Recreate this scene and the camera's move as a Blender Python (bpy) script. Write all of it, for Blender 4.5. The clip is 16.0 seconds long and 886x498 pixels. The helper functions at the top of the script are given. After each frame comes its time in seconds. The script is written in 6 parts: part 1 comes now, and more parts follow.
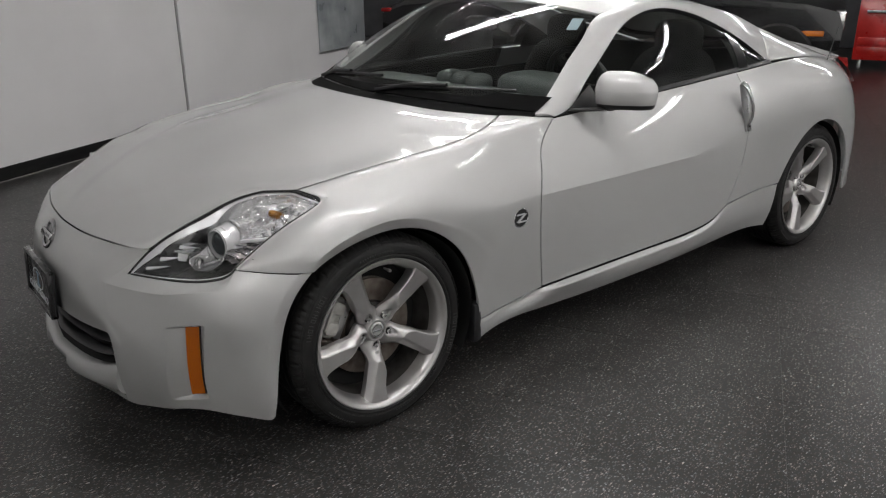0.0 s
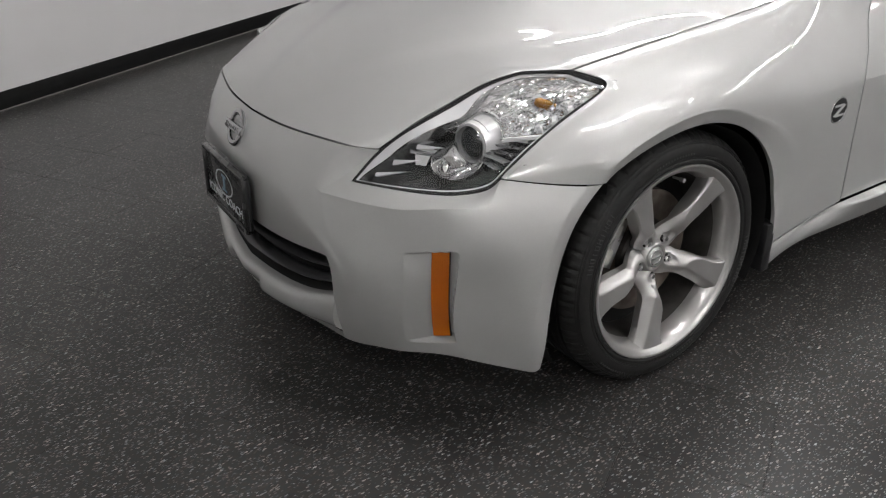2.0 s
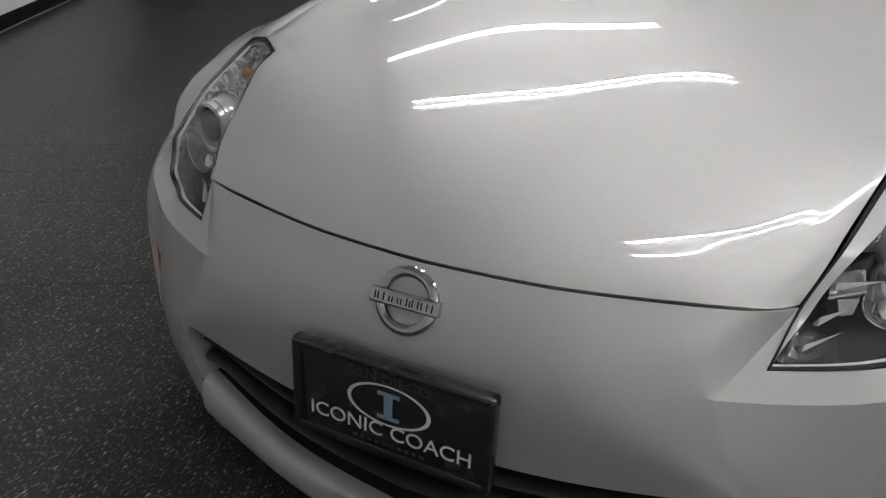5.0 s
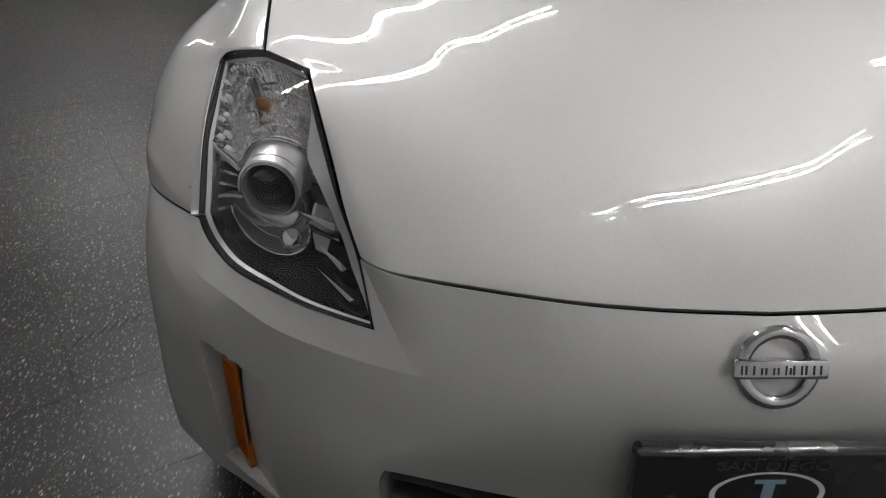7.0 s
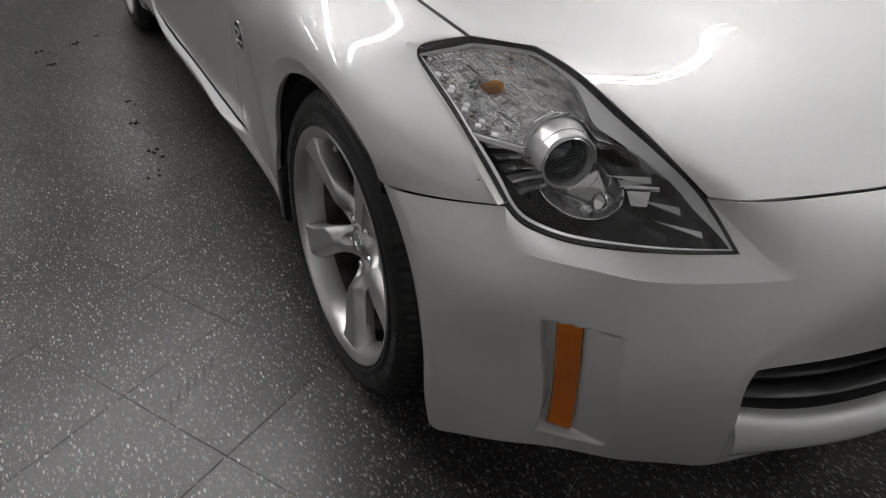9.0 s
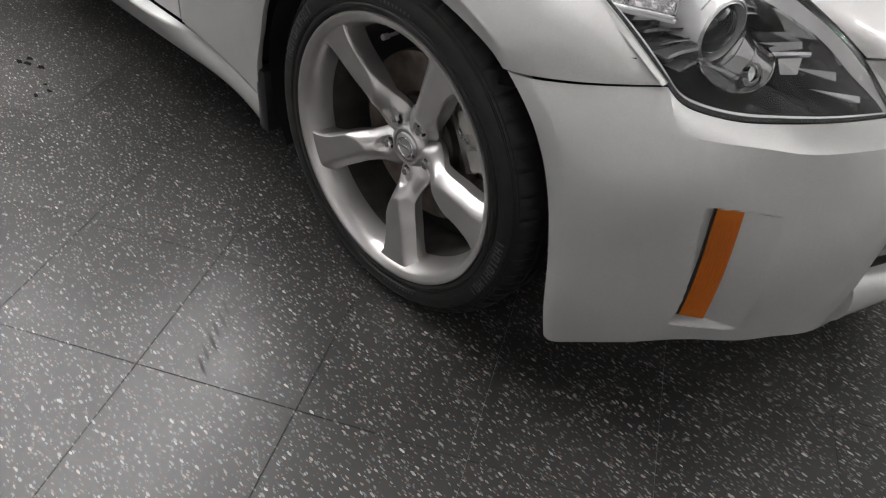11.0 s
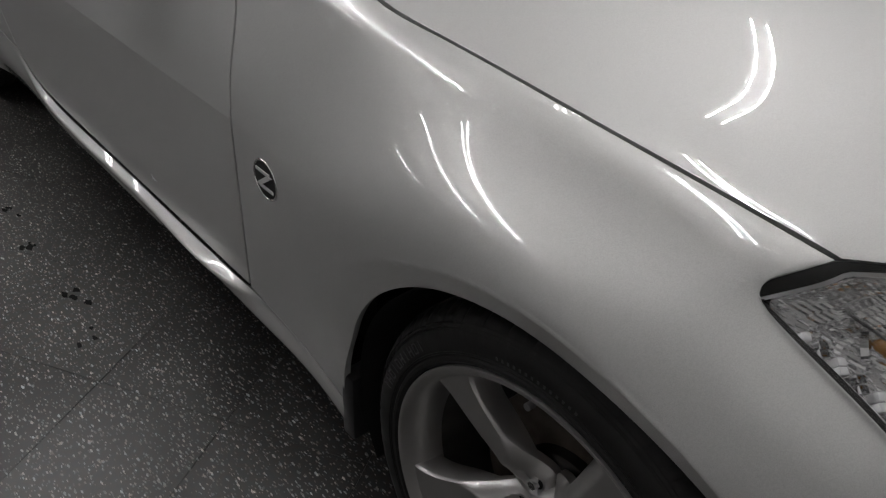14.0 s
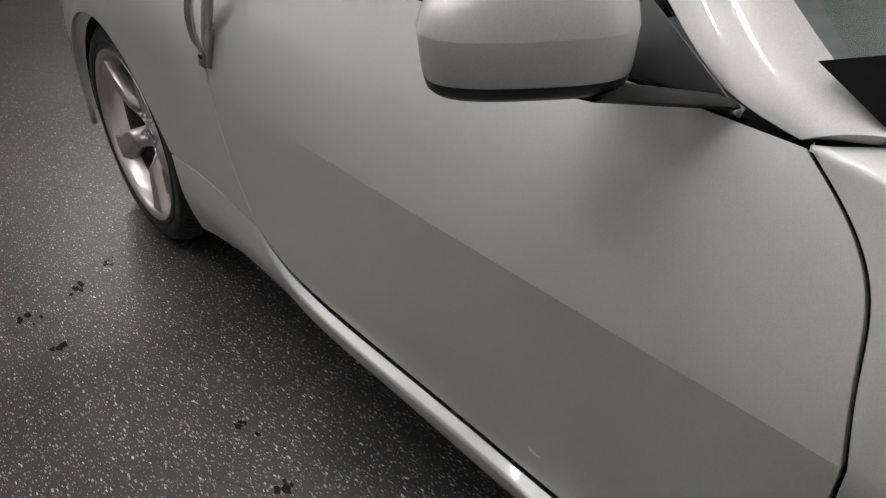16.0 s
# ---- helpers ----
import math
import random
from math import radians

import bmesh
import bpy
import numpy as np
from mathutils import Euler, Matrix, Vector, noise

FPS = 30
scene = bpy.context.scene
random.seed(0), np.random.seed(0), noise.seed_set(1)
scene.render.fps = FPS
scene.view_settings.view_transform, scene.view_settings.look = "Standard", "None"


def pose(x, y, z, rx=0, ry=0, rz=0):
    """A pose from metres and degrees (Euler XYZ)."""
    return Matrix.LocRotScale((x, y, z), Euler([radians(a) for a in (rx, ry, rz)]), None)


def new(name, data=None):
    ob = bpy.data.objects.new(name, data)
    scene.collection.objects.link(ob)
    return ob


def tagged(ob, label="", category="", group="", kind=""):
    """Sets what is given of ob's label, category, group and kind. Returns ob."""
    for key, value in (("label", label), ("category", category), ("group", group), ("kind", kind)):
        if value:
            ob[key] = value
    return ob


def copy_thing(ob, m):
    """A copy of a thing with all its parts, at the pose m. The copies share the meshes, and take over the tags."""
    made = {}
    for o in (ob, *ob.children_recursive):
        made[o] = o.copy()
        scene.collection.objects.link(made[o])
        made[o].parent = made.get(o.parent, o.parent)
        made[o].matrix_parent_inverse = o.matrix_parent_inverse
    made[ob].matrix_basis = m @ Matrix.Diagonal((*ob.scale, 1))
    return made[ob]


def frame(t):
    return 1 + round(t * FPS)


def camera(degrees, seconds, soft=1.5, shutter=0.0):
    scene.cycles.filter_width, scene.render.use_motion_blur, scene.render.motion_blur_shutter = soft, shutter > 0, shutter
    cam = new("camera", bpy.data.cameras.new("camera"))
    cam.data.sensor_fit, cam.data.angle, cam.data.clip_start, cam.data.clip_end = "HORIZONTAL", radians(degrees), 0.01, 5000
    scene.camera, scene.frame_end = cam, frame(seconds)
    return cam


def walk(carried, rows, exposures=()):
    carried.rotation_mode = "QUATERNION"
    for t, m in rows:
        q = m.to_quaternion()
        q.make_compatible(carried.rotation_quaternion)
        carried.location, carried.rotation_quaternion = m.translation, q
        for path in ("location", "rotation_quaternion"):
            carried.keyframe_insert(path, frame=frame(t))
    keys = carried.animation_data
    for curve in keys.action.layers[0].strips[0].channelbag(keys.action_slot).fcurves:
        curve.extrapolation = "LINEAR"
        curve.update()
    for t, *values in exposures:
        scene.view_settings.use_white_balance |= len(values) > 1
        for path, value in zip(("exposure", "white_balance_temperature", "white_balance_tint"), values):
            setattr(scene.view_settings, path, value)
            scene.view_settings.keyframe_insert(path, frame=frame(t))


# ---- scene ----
cam = camera(60.3, 16.0, soft=1.2, shutter=0.0)
PATH = [
    (0.0, pose(1.2012, 2.6688, 1.4000, 69.808, 0.452, 141.283)),
    (0.5, pose(1.2358, 2.5131, 1.3333, 68.368, 1.464, 143.498)),
    (1.0, pose(1.2892, 2.3338, 1.3196, 65.478, 1.811, 145.356)),
    (1.5, pose(1.2553, 2.1266, 1.2661, 63.210, 2.355, 147.468)),
    (2.0, pose(1.3011, 1.9367, 1.2324, 62.056, 2.091, 147.202)),
    (2.5, pose(1.4632, 1.7316, 1.2268, 61.445, 1.036, 143.499)),
    (3.0, pose(1.5373, 1.5284, 1.2224, 61.170, 0.770, 138.437)),
    (3.5, pose(1.4879, 1.2144, 1.2144, 61.038, 0.432, 132.910)),
    (4.0, pose(1.5064, 0.9514, 1.1752, 61.486, -0.979, 126.920)),
    (4.5, pose(1.5730, 0.6858, 1.2026, 61.121, -0.900, 121.706)),
    (5.0, pose(1.5344, 0.4512, 1.1540, 62.462, -0.736, 116.677)),
    (7.3, pose(1.3950, -0.5336, 1.1721, 57.677, -1.342, 84.609)),
    (7.5, pose(1.3939, -0.6268, 1.1644, 57.885, -1.832, 81.606)),
    (8.0, pose(1.4408, -0.9105, 1.1953, 58.282, -1.379, 74.598)),
    (8.5, pose(1.3736, -1.1412, 1.2073, 57.335, -0.271, 68.144)),
    (9.0, pose(1.2334, -1.3005, 1.1939, 55.917, -0.932, 61.748)),
    (9.5, pose(1.1650, -1.4233, 1.1843, 55.106, -1.664, 55.471)),
    (10.0, pose(1.1192, -1.6112, 1.1981, 54.219, -1.996, 50.833)),
    (10.2, pose(1.0893, -1.6496, 1.1927, 53.538, -2.042, 49.870)),
    (12.3, pose(0.3254, -1.4351, 0.9321, 41.805, -9.120, 40.561)),
    (12.5, pose(0.2967, -1.4021, 0.9355, 41.782, -9.001, 40.219)),
    (13.0, pose(0.2897, -1.3472, 0.9737, 43.300, -6.962, 41.040)),
    (13.5, pose(0.3421, -1.3560, 1.1460, 49.035, -4.646, 44.471)),
    (14.0, pose(0.3414, -1.3525, 1.1975, 54.136, -2.454, 48.663)),
    (14.5, pose(0.2049, -1.4033, 1.2014, 55.720, -1.046, 49.407)),
    (15.0, pose(-0.0313, -1.4875, 1.2075, 56.406, 0.140, 49.481)),
    (15.5, pose(-0.2698, -1.4825, 1.1989, 57.041, 1.029, 50.279)),
    (16.0, pose(-0.5344, -1.4427, 1.2021, 57.428, 1.494, 50.489)),
]
EXPOSURES = [(0.0, 0.03), (0.5, 0.2), (1.5, 0.32), (2.5, 0.31), (3.5, 0.2), (4.5, 0.0), (5.0, 0.0), (7.5, 0.13), (8.0, 0.16), (8.5, 0.33), (9.5, 0.67), (10.2, 0.8), (12.3, 1.92), (12.7, 1.9), (13.2, 1.53), (13.7, 0.4), (14.2, -0.27), (15.0, 0.36), (15.5, 0.57), (16.0, 0.55)]
walk(cam, PATH, EXPOSURES)

# ---- light ----
world = bpy.data.worlds.new("world")
scene.world = world
world.use_nodes = True
world.node_tree.nodes["Background"].inputs[0].default_value = (0.02, 0.02, 0.022, 1)
world.node_tree.nodes["Background"].inputs[1].default_value = 1.0
TUBE_STRENGTH = 62.0
TUBE_WATTS = 8.0
CEILING = 3.05


# ---- materials ----
def material(name, color, rough=0.5, metal=0.0, **more):
    m = bpy.data.materials.new(name)
    m.use_nodes = True
    b = m.node_tree.nodes["Principled BSDF"]
    b.inputs["Base Color"].default_value = (*color, 1)
    b.inputs["Roughness"].default_value = rough
    b.inputs["Metallic"].default_value = metal
    for key, value in more.items():
        b.inputs[key.replace("_", " ")].default_value = value
    return m


def nodes_of(m):
    return m.node_tree.nodes, m.node_tree.links, m.node_tree.nodes["Principled BSDF"]


def add_noise(m, scale, low, high, rough=None, bump=0.0, bump_scale=None, detail=4.0):
    """Vary colour between low and high, roughness between two values, and add fine relief."""
    n, l, b = nodes_of(m)
    co = n.new("ShaderNodeTexCoord")
    tex = n.new("ShaderNodeTexNoise")
    tex.inputs["Scale"].default_value = scale
    tex.inputs["Detail"].default_value = detail
    l.new(co.outputs["Object"], tex.inputs["Vector"])
    ramp = n.new("ShaderNodeValToRGB")
    ramp.color_ramp.elements[0].position, ramp.color_ramp.elements[1].position = 0.3, 0.7
    ramp.color_ramp.elements[0].color, ramp.color_ramp.elements[1].color = (*low, 1), (*high, 1)
    l.new(tex.outputs["Fac"], ramp.inputs["Fac"])
    l.new(ramp.outputs["Color"], b.inputs["Base Color"])
    if rough:
        mr = n.new("ShaderNodeMapRange")
        mr.inputs["To Min"].default_value, mr.inputs["To Max"].default_value = rough
        mr.inputs["From Min"].default_value, mr.inputs["From Max"].default_value = 0.3, 0.7
        l.new(tex.outputs["Fac"], mr.inputs["Value"])
        l.new(mr.outputs["Result"], b.inputs["Roughness"])
    if bump:
        t2 = n.new("ShaderNodeTexNoise")
        t2.inputs["Scale"].default_value = bump_scale or scale * 8
        l.new(co.outputs["Object"], t2.inputs["Vector"])
        bp = n.new("ShaderNodeBump")
        bp.inputs["Strength"].default_value = bump
        bp.inputs["Distance"].default_value = 0.002
        l.new(t2.outputs["Fac"], bp.inputs["Height"])
        l.new(bp.outputs["Normal"], b.inputs["Normal"])
    return m


def paint_material():
    """Silver flake base under a clear, glossy coat."""
    m = material("silver_paint", (0.5, 0.5, 0.49), 0.5, 0.6, Coat_Weight=1.0, Coat_Roughness=0.003, Coat_IOR=1.5, Specular_IOR_Level=0.2)
    n, l, b = nodes_of(m)
    co = n.new("ShaderNodeTexCoord")
    flake = n.new("ShaderNodeTexVoronoi")
    flake.inputs["Scale"].default_value = 1400
    l.new(co.outputs["Object"], flake.inputs["Vector"])
    ramp = n.new("ShaderNodeValToRGB")
    ramp.color_ramp.elements[0].color, ramp.color_ramp.elements[1].color = (0.46, 0.46, 0.454, 1), (0.57, 0.57, 0.563, 1)
    l.new(flake.outputs["Color"], ramp.inputs["Fac"])
    cloud = n.new("ShaderNodeTexNoise")
    cloud.inputs["Scale"].default_value = 3.0
    l.new(co.outputs["Object"], cloud.inputs["Vector"])
    mr = n.new("ShaderNodeMapRange")
    mr.inputs["To Min"].default_value, mr.inputs["To Max"].default_value = 0.56, 0.61
    l.new(cloud.outputs["Fac"], mr.inputs["Value"])
    l.new(mr.outputs["Result"], b.inputs["Roughness"])
    l.new(ramp.outputs["Color"], b.inputs["Base Color"])
    peel = n.new("ShaderNodeTexNoise")
    peel.inputs["Scale"].default_value = 55
    l.new(co.outputs["Object"], peel.inputs["Vector"])
    bp = n.new("ShaderNodeBump")
    bp.inputs["Strength"].default_value = 0.03
    bp.inputs["Distance"].default_value = 0.0006
    l.new(peel.outputs["Fac"], bp.inputs["Height"])
    l.new(bp.outputs["Normal"], b.inputs["Coat Normal"])
    return m


def floor_material(name):
    """Black sheet tile with long pale chips of several sizes, thin scuffs and cloudy wear."""
    m = material(name, (0.02, 0.02, 0.02), 0.35, Specular_IOR_Level=0.35)
    n, l, b = nodes_of(m)

    def math_node(op, a, c=None):
        q = n.new("ShaderNodeMath")
        q.operation = op
        for k, v in ((0, a), (1, c)):
            if v is None:
                continue
            if isinstance(v, (int, float)):
                q.inputs[k].default_value = v
            else:
                l.new(v, q.inputs[k])
        return q.outputs[0]

    def ranged(v, f0, f1, t0, t1):
        q = n.new("ShaderNodeMapRange")
        for k, x in zip(("From Min", "From Max", "To Min", "To Max"), (f0, f1, t0, t1)):
            q.inputs[k].default_value = x
        l.new(v, q.inputs["Value"])
        return q.outputs["Result"]

    def noise(scale, detail=2.0, rough=0.5, vec=None):
        q = n.new("ShaderNodeTexNoise")
        q.inputs["Scale"].default_value, q.inputs["Detail"].default_value, q.inputs["Roughness"].default_value = scale, detail, rough
        l.new(vec or geo.outputs["Position"], q.inputs["Vector"])
        return q

    geo = n.new("ShaderNodeNewGeometry")
    warp = noise(130)
    bent = n.new("ShaderNodeVectorMath")
    bent.operation = "MULTIPLY_ADD"
    bent.inputs[1].default_value = (0.004, 0.004, 0.0)
    l.new(warp.outputs["Color"], bent.inputs[0])
    l.new(geo.outputs["Position"], bent.inputs[2])
    total = None
    # turn in degrees, cells a metre along and across, size, share left out, brightness
    for turn, along, across, size, keep, bright in ((38, 44, 125, 0.22, 0.74, 0.31), (8, 58, 160, 0.22, 0.74, 0.25), (70, 80, 200, 0.24, 0.66, 0.15), (-35, 64, 170, 0.22, 0.76, 0.22), (25, 30, 85, 0.16, 0.88, 0.42)):
        mp = n.new("ShaderNodeMapping")
        mp.inputs["Rotation"].default_value = (0, 0, radians(turn))
        mp.inputs["Scale"].default_value = (along, across, 1)
        l.new(bent.outputs["Vector"], mp.inputs["Vector"])
        v = n.new("ShaderNodeTexVoronoi")
        v.voronoi_dimensions = "2D"
        v.inputs["Scale"].default_value = 1
        l.new(mp.outputs["Vector"], v.inputs["Vector"])
        sep = n.new("ShaderNodeSeparateColor")
        l.new(v.outputs["Color"], sep.inputs["Color"])
        near = math_node("LESS_THAN", v.outputs["Distance"], ranged(sep.outputs["Blue"], 0, 1, size * 0.55, size * 1.2))
        some = math_node("GREATER_THAN", sep.outputs["Red"], keep)
        amount = math_node("MULTIPLY", math_node("MULTIPLY", near, some), ranged(math_node("POWER", sep.outputs["Green"], 1.6), 0, 1, bright * 0.26, bright * 1.12))
        total = amount if total is None else math_node("MAXIMUM", total, amount)
    cloud = noise(2.2, 8, 0.65)
    info = n.new("ShaderNodeObjectInfo")
    base = math_node("MULTIPLY", ranged(cloud.outputs["Fac"], 0.3, 0.75, 0.017, 0.040), ranged(info.outputs["Random"], 0, 1, 0.8, 1.2))
    # thin pale scuffs in the wheel tracks
    long = n.new("ShaderNodeMapping")
    long.inputs["Rotation"].default_value = (0, 0, radians(-20))
    long.inputs["Scale"].default_value = (3, 70, 1)
    l.new(geo.outputs["Position"], long.inputs["Vector"])
    scuff = noise(1.0, 5, 0.7, long.outputs["Vector"])
    film = math_node("MULTIPLY", ranged(scuff.outputs["Fac"], 0.55, 0.8, 0, 0.05), ranged(cloud.outputs["Fac"], 0.5, 0.7, 0, 1))
    grey = math_node("ADD", math_node("ADD", base, total), film)
    comb = n.new("ShaderNodeCombineColor")
    hue = noise(75, 0)
    tints = (ranged(hue.outputs["Fac"], 0.35, 0.65, 0.93, 1.14), 0.985, ranged(hue.outputs["Fac"], 0.35, 0.65, 1.0, 0.9))
    for c, k in zip(("Red", "Green", "Blue"), tints):
        l.new(math_node("MULTIPLY", grey, k), comb.inputs[c])
    l.new(comb.outputs["Color"], b.inputs["Base Color"])
    l.new(ranged(cloud.outputs["Fac"], 0.3, 0.7, 0.30, 0.36), b.inputs["Roughness"])
    fine = noise(240)
    bp = n.new("ShaderNodeBump")
    bp.inputs["Strength"].default_value = 0.03
    bp.inputs["Distance"].default_value = 0.001
    l.new(fine.outputs["Fac"], bp.inputs["Height"])
    l.new(bp.outputs["Normal"], b.inputs["Normal"])
    return m


PAINT = paint_material()
FLOOR = floor_material("speckled_floor")
JOINT = material("joint_dark", (0.012, 0.012, 0.012), 0.7)
WALL = add_noise(material("wall_white", (0.72, 0.71, 0.7), 0.55), 1.3, (0.69, 0.68, 0.68), (0.75, 0.74, 0.74), (0.5, 0.6), 0.12, 160)
CEIL = add_noise(material("ceiling_white", (0.78, 0.78, 0.77), 0.8), 2.0, (0.75, 0.75, 0.74), (0.81, 0.81, 0.8))
BASEB = add_noise(material("black_vinyl", (0.008, 0.008, 0.008), 0.5, Specular_IOR_Level=0.2), 20, (0.006, 0.006, 0.006), (0.011, 0.011, 0.011), (0.45, 0.6))
BLACK = add_noise(material("black_plastic", (0.012, 0.012, 0.013), 0.35), 40, (0.009, 0.009, 0.01), (0.017, 0.017, 0.018), (0.28, 0.42), 0.08, 500)
MATT = add_noise(material("matt_black", (0.006, 0.006, 0.006), 0.8), 12, (0.004, 0.004, 0.004), (0.009, 0.009, 0.009))
RUBBER = add_noise(material("tyre_rubber", (0.014, 0.014, 0.014), 0.5, Specular_IOR_Level=0.25), 30, (0.010, 0.010, 0.010), (0.018, 0.0175, 0.017), (0.42, 0.6), 0.15, 300)
ALLOY = add_noise(material("alloy", (0.5, 0.49, 0.485), 0.33, 0.85), 14, (0.46, 0.45, 0.445), (0.54, 0.53, 0.525), (0.30, 0.37), 0.05, 260)
DISC = add_noise(material("brake_iron", (0.2, 0.17, 0.15), 0.45, 0.8), 25, (0.12, 0.09, 0.075), (0.26, 0.23, 0.2), (0.4, 0.55), 0.15, 200)
CALIPER = add_noise(material("caliper_grey", (0.5, 0.49, 0.46), 0.5, 0.3), 30, (0.42, 0.41, 0.38), (0.58, 0.57, 0.54), None, 0.2, 150)
CHROME = add_noise(material("chrome", (0.8, 0.8, 0.8), 0.06, 1.0), 30, (0.76, 0.76, 0.77), (0.82, 0.82, 0.82), (0.04, 0.1))
SATIN = add_noise(material("satin_silver", (0.55, 0.55, 0.55), 0.3, 0.9), 30, (0.5, 0.5, 0.5), (0.6, 0.6, 0.6), (0.26, 0.36))
AMBER = material("amber_lens", (0.46, 0.115, 0.004), 0.18, 0.0, Coat_Weight=0.8, Coat_Roughness=0.05)
AMBER_BULB = material("amber_bulb", (0.33, 0.15, 0.025), 0.15, 0.0, Coat_Weight=1.0)
WHITE_MARK = material("white_print", (0.62, 0.64, 0.66), 0.5)
GREY_MARK = material("grey_print", (0.035, 0.036, 0.038), 0.4)
BLUE_MARK = material("blue_grey_print", (0.22, 0.33, 0.42), 0.5)
DARKGREY = add_noise(material("dash_grey", (0.1, 0.11, 0.107), 0.55), 30, (0.085, 0.094, 0.09), (0.115, 0.126, 0.122), None, 0.15, 300)
RED = add_noise(material("red_enamel", (0.45, 0.015, 0.012), 0.3, 0, Coat_Weight=0.5), 6, (0.38, 0.012, 0.01), (0.5, 0.02, 0.016), (0.25, 0.4))
REDLENS = material("red_lens", (0.4, 0.01, 0.01), 0.15, 0, Coat_Weight=1.0)
BLACKPAINT = add_noise(material("black_paint", (0.01, 0.01, 0.011), 0.2, 0, Coat_Weight=1.0, Coat_Roughness=0.03), 8, (0.008, 0.008, 0.009), (0.014, 0.014, 0.015), (0.15, 0.25))


def glass_material(name, tint, rough=0.0, shadowless=True):
    m = bpy.data.materials.new(name)
    m.use_nodes = True
    n, l = m.node_tree.nodes, m.node_tree.links
    n.remove(n["Principled BSDF"])
    tr = n.new("ShaderNodeBsdfTransparent")
    tr.inputs["Color"].default_value = (*tint, 1)
    gl = n.new("ShaderNodeBsdfGlossy")
    gl.inputs["Roughness"].default_value = rough
    fr = n.new("ShaderNodeFresnel")
    fr.inputs["IOR"].default_value = 1.5
    mix = n.new("ShaderNodeMixShader")
    l.new(fr.outputs["Fac"], mix.inputs["Fac"])
    l.new(tr.outputs["BSDF"], mix.inputs[1])
    l.new(gl.outputs["BSDF"], mix.inputs[2])
    l.new(mix.outputs["Shader"], n["Material Output"].inputs["Surface"])
    return m


GLASS = glass_material("tinted_glass", (0.74, 0.79, 0.76))
CLEAR = glass_material("clear_lens", (0.93, 0.93, 0.93))
PROJ = material("projector_glass", (0.02, 0.025, 0.03), 0.03, 0.0, Coat_Weight=1.0, Coat_Roughness=0.0)
TUBE = bpy.data.materials.new("lit_tube")
TUBE.use_nodes = True
tn = TUBE.node_tree.nodes
tn["Principled BSDF"].inputs["Emission Color"].default_value = (1.0, 0.985, 0.982, 1)
tn["Principled BSDF"].inputs["Emission Strength"].default_value = TUBE_STRENGTH


# ---- geometry helpers ----
def mesh_object(name, verts, faces, mat, parent=None, label="", smooth=True, sharp=None):
    me = bpy.data.meshes.new(name)
    me.from_pydata([tuple(map(float, v)) for v in verts], [], [tuple(f) for f in faces])
    me.materials.append(mat)
    if smooth:
        me.polygons.foreach_set("use_smooth", [True] * len(me.polygons))
        if sharp:
            me.set_sharp_from_angle(angle=radians(sharp))
    me.update()
    ob = new(name, me)
    if parent is not None:
        ob.parent = parent
    if label:
        ob["label"] = label
    return ob


def part(name, bm, mat, parent, label="", sharp=35):
    """Link a bmesh as one mesh object under a thing or part."""
    me = bpy.data.meshes.new(name)
    bm.normal_update()
    bm.to_mesh(me)
    bm.free()
    me.materials.append(mat)
    me.polygons.foreach_set("use_smooth", [True] * len(me.polygons))
    me.set_sharp_from_angle(angle=radians(sharp))
    ob = new(name, me)
    if parent is not None:
        ob.parent = parent
    if label:
        ob["label"] = label
    return ob


def thing(name, label, category, at=(0, 0, 0), group="", kind=""):
    ob = new(name)
    ob.location = at
    return tagged(ob, label, category, group, kind)


def box(bm, lo, hi, bevel=0.0, m=None):
    geo = bmesh.ops.create_cube(bm, size=1.0)["verts"]
    lo, hi = Vector(lo), Vector(hi)
    for v in geo:
        v.co = Vector([lo[i] + (v.co[i] + 0.5) * (hi[i] - lo[i]) for i in range(3)])
    if bevel:
        edges = list({e for v in geo for e in v.link_edges})
        r = bmesh.ops.bevel(bm, geom=edges, offset=bevel, segments=2, affect="EDGES", profile=0.5)
        geo = list({v for f in r["faces"] for v in f.verts} | {v for v in geo if v.is_valid})
    if m is not None:
        bmesh.ops.transform(bm, matrix=m, verts=geo)
    return geo


def boxes(*specs, bevel=0.0):
    bm = bmesh.new()
    for lo, hi in specs:
        box(bm, lo, hi, bevel)
    return bm


def lathe(profile, n=64, axis="y", close=False):
    """Turn (radius, along) points round an axis through the origin."""
    verts, faces = [], []
    k = len(profile)
    for i in range(n):
        a = 2 * math.pi * i / n
        for r, h in profile:
            c, s = r * math.cos(a), r * math.sin(a)
            verts.append({"y": (c, h, s), "z": (c, s, h), "x": (h, c, s)}[axis])
    for i in range(n):
        j = (i + 1) % n
        for q in range(k - (0 if close else 1)):
            w = (q + 1) % k
            faces.append((i * k + q, j * k + q, j * k + w, i * k + w))
    return verts, faces


def bm_of(verts, faces):
    bm = bmesh.new()
    vs = [bm.verts.new(v) for v in verts]
    for f in faces:
        try:
            bm.faces.new([vs[i] for i in f])
        except ValueError:
            pass
    return bm


